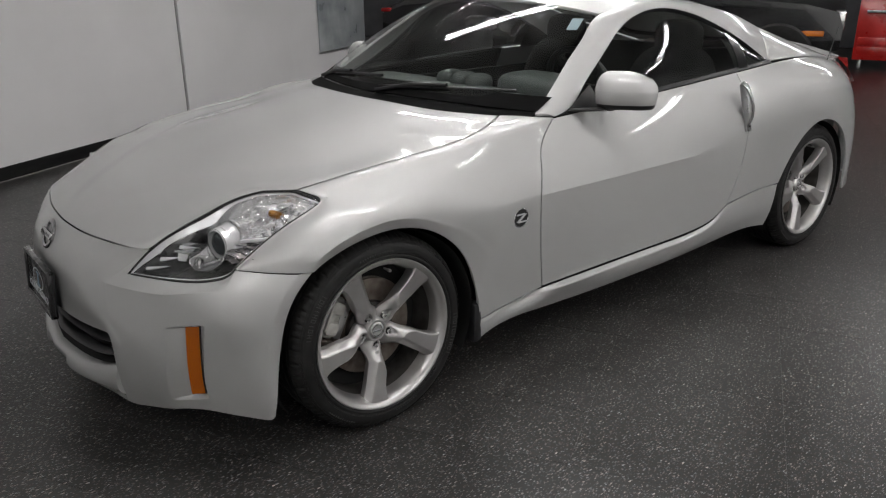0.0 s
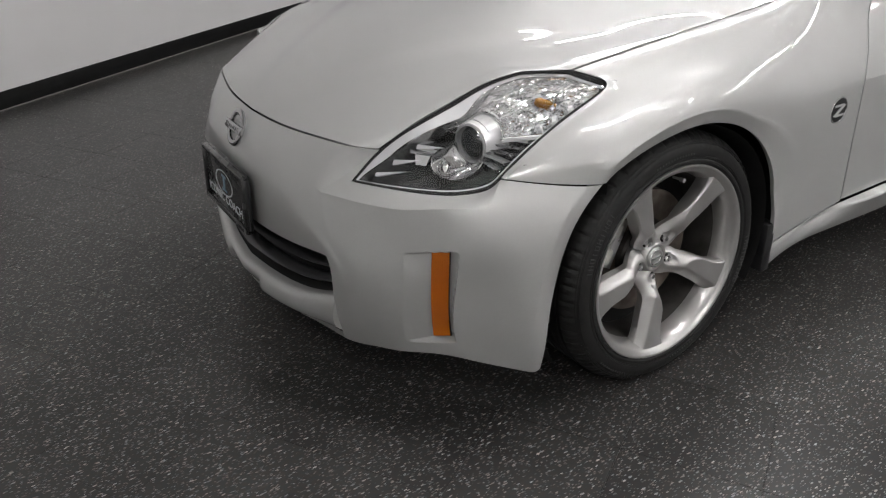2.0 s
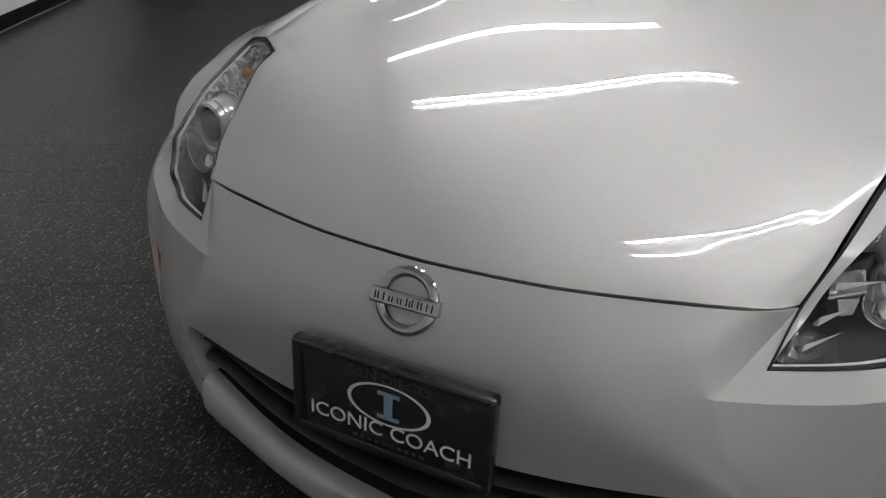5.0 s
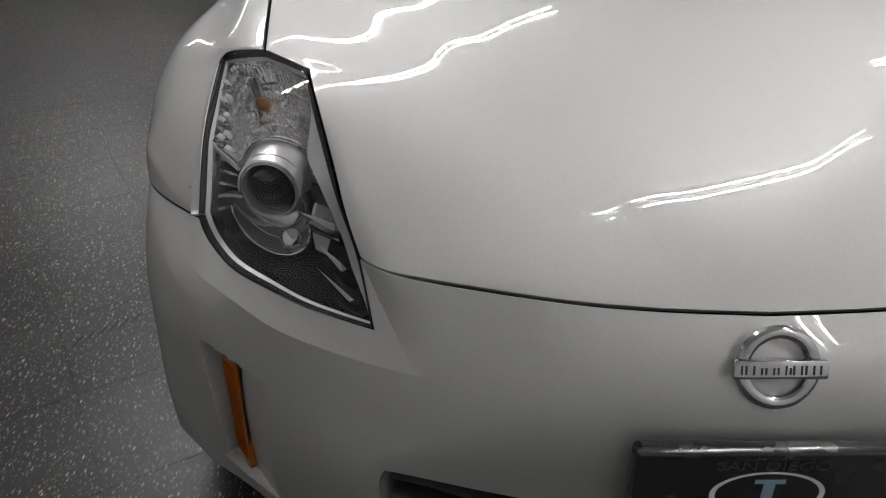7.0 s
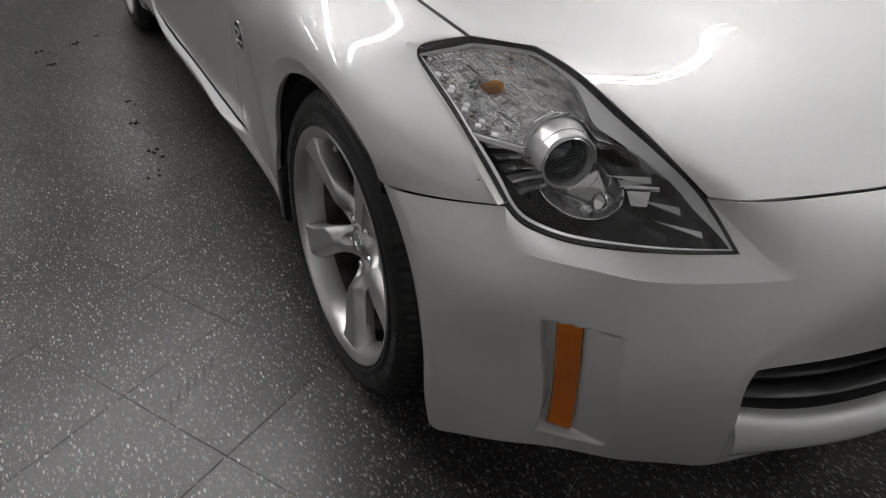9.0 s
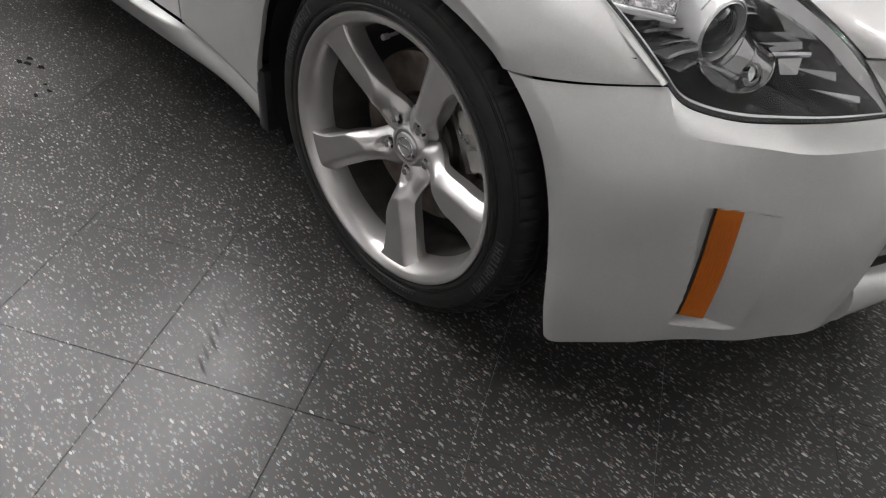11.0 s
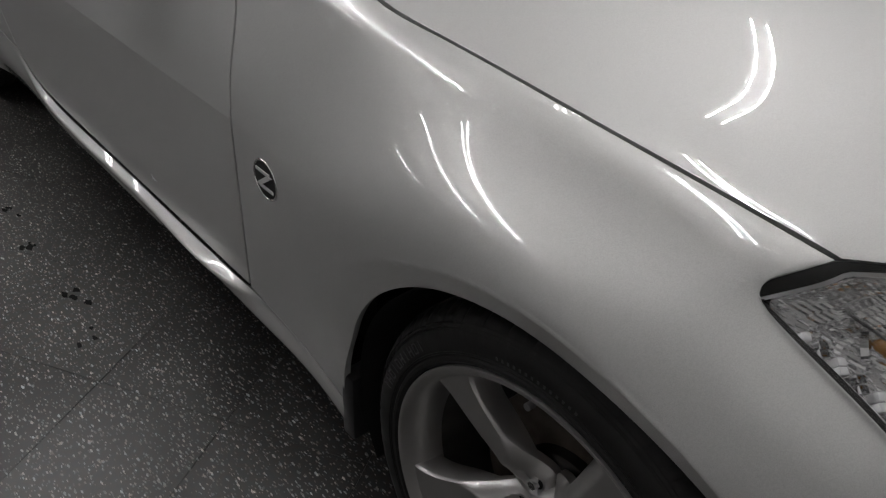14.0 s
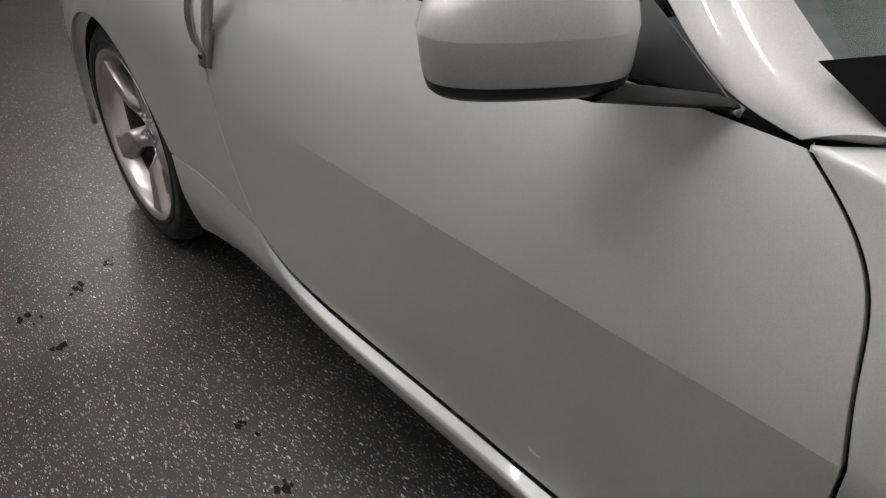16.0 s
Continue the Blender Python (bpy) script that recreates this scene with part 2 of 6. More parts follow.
def cubic(t, p, u):
    """Natural cubic spline through points p at parameters t, at u."""
    t, p, u = np.asarray(t, float), np.asarray(p, float), np.asarray(u, float)
    n = len(t)
    if n == 2:
        w = ((u - t[0]) / (t[1] - t[0]))[:, None]
        return p[0] * (1 - w) + p[1] * w
    h = np.diff(t)
    a = np.zeros((n, n))
    b = np.zeros((n, p.shape[1]))
    a[0, 0] = a[-1, -1] = 1
    for i in range(1, n - 1):
        a[i, i - 1], a[i, i], a[i, i + 1] = h[i - 1], 2 * (h[i - 1] + h[i]), h[i]
        b[i] = 6 * ((p[i + 1] - p[i]) / h[i] - (p[i] - p[i - 1]) / h[i - 1])
    m = np.linalg.solve(a, b)
    k = np.clip(np.searchsorted(t, u, side="right") - 1, 0, n - 2)
    d = (u - t[k])[:, None]
    hk = h[k][:, None]
    return p[k] + d * ((p[k + 1] - p[k]) / hk - hk * (2 * m[k] + m[k + 1]) / 6) + d ** 2 * m[k] / 2 + d ** 3 * (m[k + 1] - m[k]) / (6 * hk)


def rail(*runs):
    """A guide line of several smooth runs of (t, x, y, z), which meet in corners."""
    def at(u):
        u = np.asarray(u, float)
        out = np.zeros((len(u), 3))
        for i, run in enumerate(runs):
            a = np.array(run, float)
            lo, hi = a[0, 0], a[-1, 0]
            sel = (u >= lo - 1e-9) & (u <= hi + 1e-9)
            if sel.any():
                out[sel] = cubic(a[:, 0], a[:, 1:], u[sel])
        return out
    return at


def loft(rails, u, rows, stops=None):
    """Points [len(u), rows, 3] on smooth lines across the guide lines."""
    pts = np.stack([r(u) for r in rails], 1)
    out = np.zeros((len(u), rows, 3))
    for i in range(len(u)):
        d = np.linalg.norm(np.diff(pts[i], axis=0), axis=1) + 1e-5
        t = np.r_[0, np.cumsum(d)]
        if stops is None:
            v = np.linspace(0, t[-1], rows)
        else:
            v = np.interp(np.linspace(0, len(rails) - 1, rows), np.arange(len(rails)), t)
        out[i] = cubic(t, pts[i], v)
    return out


def normals_of(p):
    du = np.gradient(p, axis=0)
    dv = np.gradient(p, axis=1)
    n = np.cross(du, dv)
    return n / (np.linalg.norm(n, axis=2, keepdims=True) + 1e-12)


def panel(name, p, mat, parent, side=1, outward=(0, 0, 0), gap=0.0027, lip=0.012, label="", skip=None, sharp=None):
    """A sheet panel on the grid p with a folded edge; side -1 mirrors it in y."""
    p = p.copy()
    a, b = p.shape[:2]
    n = normals_of(p)
    ref = p - np.array(outward)
    if (n * ref).sum() < 0:
        n = -n
    def pull(edge, inner):
        d = inner - edge
        ln = np.linalg.norm(d, axis=-1, keepdims=True)
        return edge + d / (ln + 1e-9) * np.minimum(gap, ln * 0.6)
    def trim(by):
        q = p.copy()
        def pull(edge, inner):
            d = inner - edge
            ln = np.linalg.norm(d, axis=-1, keepdims=True)
            return edge + d / (ln + 1e-9) * np.minimum(by, ln * 0.7)
        q[:, 0], q[:, -1] = pull(q[:, 0], q[:, 1]), pull(q[:, -1], q[:, -2])
        q[0], q[-1] = pull(q[0], q[1]), pull(q[-1], q[-2])
        return q
    outer = trim(gap) if gap else p
    chamfer = 0.0009 if gap and lip else 0.0
    p = trim(gap + chamfer) if chamfer else outer
    verts = list(p.reshape(-1, 3))
    faces = [(i * b + j, (i + 1) * b + j, (i + 1) * b + j + 1, i * b + j + 1) for i in range(a - 1) for j in range(b - 1)
             if skip is None or not skip(i, j)]
    ring = [(i, 0) for i in range(a)] + [(a - 1, j) for j in range(1, b)] + [(i, b - 1) for i in range(a - 2, -1, -1)] + [(0, j) for j in range(b - 2, 0, -1)]
    if lip:
        base = len(verts)
        w4 = 3
        for i, j in ring:
            verts.append(p[i, j])
            verts.append(outer[i, j] - n[i, j] * max(chamfer, 1e-4))
            verts.append(outer[i, j] - n[i, j] * lip)
        k = len(ring)
        for q in range(k):
            w = (q + 1) % k
            for z in range(2):
                faces.append((base + w4 * q + z, base + w4 * q + z + 1, base + w4 * w + z + 1, base + w4 * w + z))
    verts = np.array(verts)
    if side < 0:
        verts[:, 1] *= -1
    f0 = faces[0]
    fn = np.cross(verts[f0[1]] - verts[f0[0]], verts[f0[2]] - verts[f0[0]])
    want = n[0, 0] * (1, side, 1)
    if (fn * want).sum() < 0:
        faces = [tuple(reversed(f)) for f in faces]
    return mesh_object(name, verts, faces, mat, parent, label, True, sharp)


def smooth(a, b, x):
    x = np.clip((np.asarray(x, float) - a) / (b - a), 0, 1)
    return x * x * (3 - 2 * x)

# ---- room: laid out along the wall's line, 30 degrees off the car's axis ----
ROOM = Matrix.Rotation(radians(30), 4, "Z")


def slab(name, lo, hi, mat, label, category, kind="structure", bevel=0.0):
    ob = part(name, boxes((lo, hi), bevel=bevel), mat, None)
    ob.matrix_world = ROOM
    return tagged(ob, label, category, "", kind)


# paler white for the unseen walls, to bounce more light on the car
WALL_BOUNCE = add_noise(material("wall_bounce_white", (0.8, 0.8, 0.79), 0.5), 1.1, (0.77, 0.77, 0.76), (0.83, 0.83, 0.82), (0.45, 0.55), 0.1, 160)
U0, U1, V0, V1 = -13.5, 3.3, -3.13, 9.5
slab("wall_south", (-3.42, V0 - 0.15, 0), (U1 + 0.15, V0, CEILING), WALL, "white painted panel wall above a black baseboard", "wall")
slab("wall_south_b", (-7.0, V0 - 0.15, 0), (-3.46, V0, CEILING), WALL, "white painted panel wall beside a narrow joint", "wall")
slab("wall_joint", (-3.46, V0 - 0.15, 0), (-3.42, V0 - 0.02, CEILING), material("joint_grey", (0.2, 0.2, 0.2), 0.6), "narrow grey joint between two wall panels", "wall joint")
slab("baseboard", (-3.42, V0, 0.002), (U1, V0 + 0.012, 0.1), BASEB, "black vinyl baseboard along the white wall", "baseboard", bevel=0.003)
slab("baseboard_b", (-7.0, V0, 0.002), (-3.46, V0 + 0.012, 0.1), BASEB, "black vinyl baseboard along the far wall panel", "baseboard", bevel=0.003)
slab("trim", (-7.0, V0 + 0.012, 0.0008), (U1, V0 + 0.018, 0.005), material("pale_edge", (0.3, 0.29, 0.28), 0.5), "thin pale strip along the foot of the baseboard", "trim")
slab("wall_north", (U0, V1, 0), (U1, V1 + 0.15, CEILING), WALL_BOUNCE, "unseen white wall that closes the room and bounces light", "wall")
# unseen end wall, placed close to the nose as a bounce surface
slab("wall_east", (U1, V0, 0), (U1 + 0.15, V1 + 0.15, CEILING), WALL_BOUNCE, "unseen white end wall, set near to bounce light on the nose", "wall")
slab("wall_west", (U0 - 0.15, -9, 0), (U0, V1 + 0.15, CEILING), add_noise(material("wall_dark", (0.06, 0.06, 0.065), 0.6), 2, (0.04, 0.04, 0.045), (0.08, 0.08, 0.085)), "dark grey end wall of the workshop", "wall")
slab("wall_bay", (U0 - 0.15, -9.15, 0), (-7.0, -9, CEILING), WALL, "white back wall of the side bay", "wall")
slab("wall_bay_side", (-7.0, -9.15, 0), (-6.85, V0 - 0.15, CEILING), WALL, "white side wall of the bay", "wall")
slab("ceiling", (U0 - 0.15, -9.15, CEILING), (U1 + 0.15, V1 + 0.15, CEILING + 0.1), CEIL, "plain grey workshop ceiling", "ceiling")
ground = slab("floor", (U0 - 0.15, -9.15, -0.12), (U1 + 0.15, V1 + 0.15, -0.006), JOINT, "black speckled tile floor with thin joints", "floor")


def fixture(u, v, turn, length=2.4):
    """A bare twin-tube light on the ceiling."""
    lamp = thing("ceiling_light", "bare twin-tube strip light fixed under the ceiling", "ceiling light", group="strip lights")
    lamp.matrix_world = ROOM @ pose(u, v, CEILING, 0, 0, turn)
    part("housing", boxes(((-length / 2, -0.07, -0.05), (length / 2, 0.07, -0.001)), bevel=0.004), material_housing, lamp)
    for y in (-0.046, 0.046):
        vs, fs = lathe([(0.006, -length / 2 + 0.02), (0.006, length / 2 - 0.02)], 8, "x")
        part("tube", bm_of([(a, b + y, c - 0.075) for a, b, c in vs], fs), TUBE, lamp)
        glow = bpy.data.lights.new("tube_light", "AREA")
        glow.shape, glow.size, glow.size_y = "RECTANGLE", length - 0.04, 0.012
        glow.energy, glow.color = TUBE_WATTS * length / 2.44, (1.0, 0.985, 0.982)
        ob = new("tube_light", glow)
        ob.parent = lamp
        ob.location = (0, y, -0.083)
    return lamp


material_housing = material("housing_white", (0.7, 0.7, 0.7), 0.4)

# ---- the car: nose towards +x, its left side towards +y, front axle over the origin ----
car = thing("sports_car", "silver two-door sports coupe with five-spoke alloy wheels, parked", "car")


# guide lines of the front bumper, from the middle (t = 0) to the wheel arch (t = 1)
B_TOP = rail(
    [(0, .685, 0, .632), (.14, .672, .2, .635), (.24, .645, .34, .639), (.30, .622, .427, .641), (.335, .597, .470, .639), (.36, .566, .493, .634)],
    [(.36, .566, .493, .634), (.42, .632, .473, .569)],
    [(.42, .632, .473, .569), (.47, .59, .56, .571), (.53, .541, .62, .567), (.59, .496, .678, .570), (.64, .455, .713, .577), (.68, .427, .734, .592), (.70, .414, .743, .608)],
    [(.70, .414, .743, .608), (.80, .35, .807, .602), (.90, .29, .852, .597), (1, .237, .877, .593)])
B_CREASE = rail([(0, .728, 0, .590), (.14, .718, .2, .587), (.27, .702, .34, .562), (.36, .687, .418, .538)], [(.36, .687, .418, .538), (.42, .687, .418, .538)],
                [(.42, .687, .418, .538), (.445, .664, .47, .536), (.48, .63, .54, .535), (.53, .588, .612, .537), (.59, .547, .666, .546), (.64, .508, .713, .553), (.70, .456, .763, .56), (.80, .391, .818, .557), (.9, .334, .855, .553), (1, .283, .874, .547)])
B_MID = rail([(0, .763, 0, .465), (.14, .755, .2, .462), (.27, .728, .37, .46), (.36, .703, .447, .455), (.42, .688, .482, .45), (.47, .652, .545, .45), (.53, .602, .620, .45),
              (.59, .56, .683, .45), (.64, .525, .734, .45), (.70, .478, .788, .45), (.8, .417, .836, .45), (.9, .369, .861, .45), (1, .332, .868, .455)])
B_INTAKE = rail([(0, .768, 0, .372), (.14, .752, .2, .374), (.24, .725, .36, .383), (.30, .71, .46, .397), (.36, .694, .50, .385), (.42, .672, .54, .38), (.47, .643, .585, .38),
                 (.53, .605, .638, .38), (.59, .567, .69, .38), (.64, .525, .737, .38), (.70, .478, .785, .38), (.8, .425, .835, .38), (.9, .38, .86, .37), (1, .355, .865, .36)])
B_LOW = rail([(0, .785, 0, .215), (.14, .762, .2, .222), (.24, .725, .36, .245), (.30, .702, .458, .275), (.36, .685, .505, .26), (.42, .662, .548, .26), (.47, .635, .595, .26),
              (.53, .598, .648, .26), (.59, .558, .70, .26), (.64, .52, .742, .26), (.70, .475, .79, .26), (.8, .43, .835, .255), (.9, .395, .858, .25), (1, .374, .862, .25)])
B_FOOT = rail([(0, .755, 0, .135), (.14, .735, .2, .135), (.24, .70, .36, .145), (.30, .682, .45, .148), (.36, .66, .497, .148), (.42, .635, .545, .155), (.47, .61, .60, .165),
               (.53, .575, .66, .18), (.59, .535, .715, .186), (.64, .50, .76, .183), (.70, .455, .80, .172), (.8, .42, .83, .164), (.9, .40, .848, .162), (1, .388, .857, .174)])


def bumper_grid(u, per=(14, 24, 28, 40, 28)):
    """Columns from top to foot; a sharp fold along the crease below the headlight."""
    rails = [B_TOP(u), B_CREASE(u), B_MID(u), B_INTAKE(u), B_LOW(u), B_FOOT(u)]
    pts = np.stack(rails, 1)
    rows = sum(per) + 1
    out = np.zeros((len(u), rows, 3))
    for i, t in enumerate(u):
        d = np.linalg.norm(np.diff(pts[i], axis=0), axis=1) + 1e-5
        s = np.r_[0, np.cumsum(d)]
        v = np.r_[0, np.concatenate([s[k] + d[k] * np.arange(1, per[k] + 1) / per[k] for k in range(5)])]
        soft = cubic(s, pts[i], v)
        hard = soft.copy()
        k = per[0]
        w = np.linspace(0, 1, k + 1)[:, None]
        hard[:k + 1] = pts[i, 0] * (1 - w) + pts[i, 1] * w
        hard[k:] = cubic(s[1:], pts[i, 1:], v[k:])
        g = float(smooth(.325, .36, t) * (1 - smooth(.56, .74, t)))
        out[i] = soft * (1 - g) + hard * g
    return out


PER = (14, 24, 28, 40, 28)
T_END = .30
ub = np.unique(np.r_[np.linspace(0, .30, 31), np.linspace(.30, .36, 9), np.linspace(.36, .42, 9), np.linspace(.42, .48, 13), np.linspace(.48, .66, 73), np.linspace(.66, .70, 9), np.linspace(.70, 1, 31)].round(5))
bump = bumper_grid(ub)
# flat band along the wheel arch, turned slightly inwards
step = np.linalg.norm(np.diff(bump, axis=0), axis=2)
to_arch = np.concatenate([np.cumsum(step[::-1], 0)[::-1], np.zeros((1, bump.shape[1]))], 0)
bump[:, :, 1] -= .010 * np.clip(1 - to_arch / .042, 0, 1) * smooth(.20, .34, bump[:, :, 2])
ROW_IN, ROW_LOW = sum(PER[:3]), sum(PER[:4])
COL_END = int(np.argmin(abs(ub - T_END)))

# pocket of the side marker: a wedge that deepens outwards
nb = normals_of(bump)
if nb[20, 20, 0] < 0:
    nb = -nb
POCKET_DEPTH = 0.030


def pocket_depth(t, z):
    """Depth of the marker's pocket at t along the bumper and height z, with soft edges."""
    f = np.clip((z - .232) / .226, -.2, 1.1)
    t_in, t_out = .505 + .035 * f, .615 + .025 * f
    run = np.clip((t - t_in) / (t_out - t_in), 0, 1)
    roof, sole = np.interp(t, [.54, .64], [.440, .460]), np.interp(t, [.505, .615], [.208, .232])
    return POCKET_DEPTH * run * (1 - smooth(t_out - .001, t_out + .0045, t)) * smooth(sole - .002, sole + .005, z) * (1 - smooth(roof - .002, roof + .003, z))


dent = pocket_depth(ub[:, None], bump[:, :, 2])
bump_p = bump - nb * dent[:, :, None]


def full_width(p):
    """Left half and its mirror image as one grid along the first axis."""
    return np.concatenate([p[:0:-1] * (1, -1, 1), p], 0)


fb = full_width(bump_p)
MID = len(ub) - 1
panel("front_bumper", fb, PAINT, car, outward=(0, 0, 0.4), label="silver bumper skin with wide lower intake", gap=0.002, sharp=13,
      skip=lambda i, j: abs(i + 0.5 - MID) < COL_END and j >= ROW_IN)

# lip below the intake: a rounded bar from cheek to cheek
ul = ub[:COL_END + 1]
low, foot = B_LOW(ul), B_FOOT(ul)
lipg = np.zeros((len(ul), 15, 3))
for i in range(len(ul)):
    a, b = low[i] - (.035, 0, -.004), foot[i] - (.03, 0, -.012)
    front = (low[i] + foot[i]) / 2 + np.array([.012 - .018 * float(1 - smooth(.112, .128, low[i][1])), 0, .005])
    lipg[i] = cubic([0, .35, .7, 1], [a, low[i] + (-.001, 0, -.008), front - (0, 0, .022), b], np.linspace(0, 1, 15))
fl = full_width(lipg)
panel("bumper_lip", fl, PAINT, car, outward=(0, 0, .2), gap=0, lip=0.02, label="silver lower lip below the intake")

BARBLACK = add_noise(material("bar_black", (.03, .03, .032), .38, 0), 30, (.025, .025, .027), (.036, .036, .038), (.32, .44))
# intake: dark cavity walls, mesh back and two bars
inr = B_INTAKE(ul)
cav = np.zeros((len(ul), 4, 3))
cav[:, 0], cav[:, 3] = inr, low - (.034, 0, -.004)
cav[:, 1] = inr - (.09, .0, .004)
cav[:, 2] = low - (.11, 0, -.004)
panel("intake_cavity", full_width(cav), MATT, car, gap=0, lip=0, label="black intake recess")
edge = bump[COL_END, ROW_IN:ROW_LOW + 1]
edge = edge[np.linspace(0, len(edge) - 1, 12).astype(int)]
for sd in (1, -1):
    panel("intake_cheek", np.stack([edge, edge - (.05, .012, 0)]), PAINT, car, sd, gap=0, lip=0)
    panel("intake_side", np.stack([edge - (.05, .012, 0), edge - (.13, .02, 0)]), MATT, car, sd, gap=0, lip=0)
for frac, back, thick in ((.42, .055, .016), (.74, .05, .016)):
    line = inr * (1 - frac) + low * frac - (back, 0, 0)
    line[:, 1] *= .985
    line[-4:, 0] += np.linspace(0, .014, 4)
    line[-4:, 2] += np.linspace(0, .012, 4)
    bar = np.zeros((len(ul), 9, 3))
    for k, a in enumerate(np.linspace(0, 2 * math.pi, 9)):
        bar[:, k] = line + np.array([math.cos(a) * thick * 1.5, 0, math.sin(a) * thick * .55])
    panel("grille_bar", full_width(bar), BARBLACK, car, gap=0, lip=0, label="black plastic intake bar")

# hood
H_OUT = rail(
    [(0, .566, .493, .634), (.06, .51, .517, .674), (.11, .46, .532, .70), (.16, .41, .547, .722), (.22, .345, .567, .753), (.28, .285, .583, .769), (.32, .24, .593, .775)],
    [(.32, .24, .593, .775), (.38, .165, .674, .781)],
    [(.38, .165, .674, .781), (.50, .003, .692, .805), (.63, -.17, .706, .826), (.77, -.364, .720, .848), (.85, -.46, .742, .872), (.92, -.55, .722, .890), (1, -.661, .663, .905)])
H_MID = rail([(0, .685, 0, .632), (.03, .662, 0, .652), (.10, .59, 0, .693), (.22, .45, 0, .745), (.38, .25, 0, .80), (.55, .03, 0, .848), (.75, -.2, 0, .885), (.90, -.36, 0, .91), (1, -.46, 0, .925)])
uh = np.unique(np.r_[np.linspace(0, .06, 13), np.linspace(.06, .32, 30), np.linspace(.32, .38, 9), np.linspace(.38, 1, 52)].round(5))
sh = np.r_[np.linspace(0, .8, 33), np.linspace(.82, 1, 19)]
O, M = H_OUT(uh), H_MID(uh)
hood = np.zeros((len(uh), len(sh), 3))
FS = np.array([0, .405, .69, .866, .953, 1.0])
FX = np.array([0, .11, .336, .53, .74, 1.0])
FZ = np.array([0, 1.5, 3.5, 4.5, 3.5, 1.0])
for i, t in enumerate(uh):
    gx_front = cubic(FS, FX[:, None], sh)[:, 0]
    k = float(np.exp(-t / .10))
    gx = gx_front * k + sh ** 2.3 * (1 - k)
    near_lamp = float(1 - smooth(.30, .42, t))
    plateau = .40 * sh ** 2 + .60 * smooth(.28, .80, sh)
    fold = smooth(.86, 1.0, sh)
    h = plateau * (1 - .25 * near_lamp) + fold * .25 * near_lamp
    h = h / h[-1]
    zf = cubic(FS, FZ[:, None], sh)[:, 0]
    h = zf * k * float(np.exp(-t / .03)) + h * (1 - float(np.exp(-t / .03)))
    if t == 0:
        h = zf
    hood[i, :, 0] = M[i, 0] + (O[i, 0] - M[i, 0]) * gx
    hood[i, :, 1] = O[i, 1] * sh
    hood[i, :, 2] = M[i, 2] + (O[i, 2] - M[i, 2]) * h
# fair the skin: a low-order sheet that bends to the true edges near the rim


def faired(g, reach=.085):
    x, y, z = (g[:, :, k].ravel() for k in range(3))

    def terms(x, y):
        return np.stack([((x + .05) / .5) ** i * (y / .6) ** (2 * j) for i in range(7) for j in range(5) if i + 2 * j < 10], 1)
    firm = np.ones(g.shape[:2])
    firm[:3], firm[-3:], firm[:, -3:] = 2.5, 2.5, 2.5
    firm = firm.ravel()
    co = np.linalg.lstsq(terms(x, y) * firm[:, None], z * firm, rcond=None)[0]
    rest = (z - terms(x, y) @ co).reshape(g.shape[:2])
    edge = np.concatenate([g[0], g[-1], g[:, -1]])
    held = np.concatenate([rest[0], rest[-1], rest[:, -1]])
    gap = np.linalg.norm(np.diff(edge, axis=0, prepend=edge[:1]), axis=1).clip(.001, .03)
    ex, ey, eh, eg = np.r_[edge[:, 0], edge[:, 0]], np.r_[edge[:, 1], -edge[:, 1]], np.r_[held, held], np.r_[gap, gap]
    d2 = (x[:, None] - ex) ** 2 + (y[:, None] - ey) ** 2
    d = np.sqrt(d2.min(1))
    k = np.exp(-d2 / (2 * (.004 + .6 * d[:, None]) ** 2)) * eg + 1e-12
    pull = (k @ eh) / k.sum(1) * np.exp(-(d / reach) ** 2)
    out = (terms(x, y) @ co + pull).reshape(g.shape[:2])
    out[0], out[-1], out[:, -1] = g[0, :, 2], g[-1, :, 2], g[:, -1, 2]
    # the corners beside the lamps keep their own fold
    own = 1 - smooth(.07, .20, np.hypot(g[:, :, 0] - .566, g[:, :, 1] - .493))
    bare = (terms(x, y) @ co).reshape(g.shape[:2])
    rest = out * (1 - own) + g[:, :, 2] * own - bare
    near = 1 - smooth(.16, .30, np.hypot(g[:, :, 0] - .566, g[:, :, 1] - .493))
    for _ in range(50):
        mean = (rest[:-2, 1:-1] + rest[2:, 1:-1] + rest[1:-1, :-2] + rest[1:-1, 2:]) / 4
        rest[1:-1, 1:-1] += .8 * near[1:-1, 1:-1] * (mean - rest[1:-1, 1:-1])
    g[:, :, 2] = bare + rest
    return g


hood = faired(hood)
# raised middle: a soft step that spreads from the nose to the windshield
step_at = .17 + (.49 - hood[:, :, 0]) * .69
rise = .0045 * (1 - smooth(-.055, .055, hood[:, :, 1] - step_at)) * smooth(.0, .10, uh)[:, None] * smooth(-.15, .15, hood[:, :, 0])
edge_free = 1 - smooth(.88, 1.0, sh)[None]
hood[:, :, 2] += (rise - .0045 * smooth(.0, .10, uh)[:, None] * smooth(-.15, .15, hood[:, :, 0])) * edge_free
hood_full = np.concatenate([hood[:, :0:-1] * (1, -1, 1), hood], 1)
panel("hood", hood_full, PAINT, car, outward=(-.3, 0, 0), gap=.0060, label="silver hood with a low raised centre")

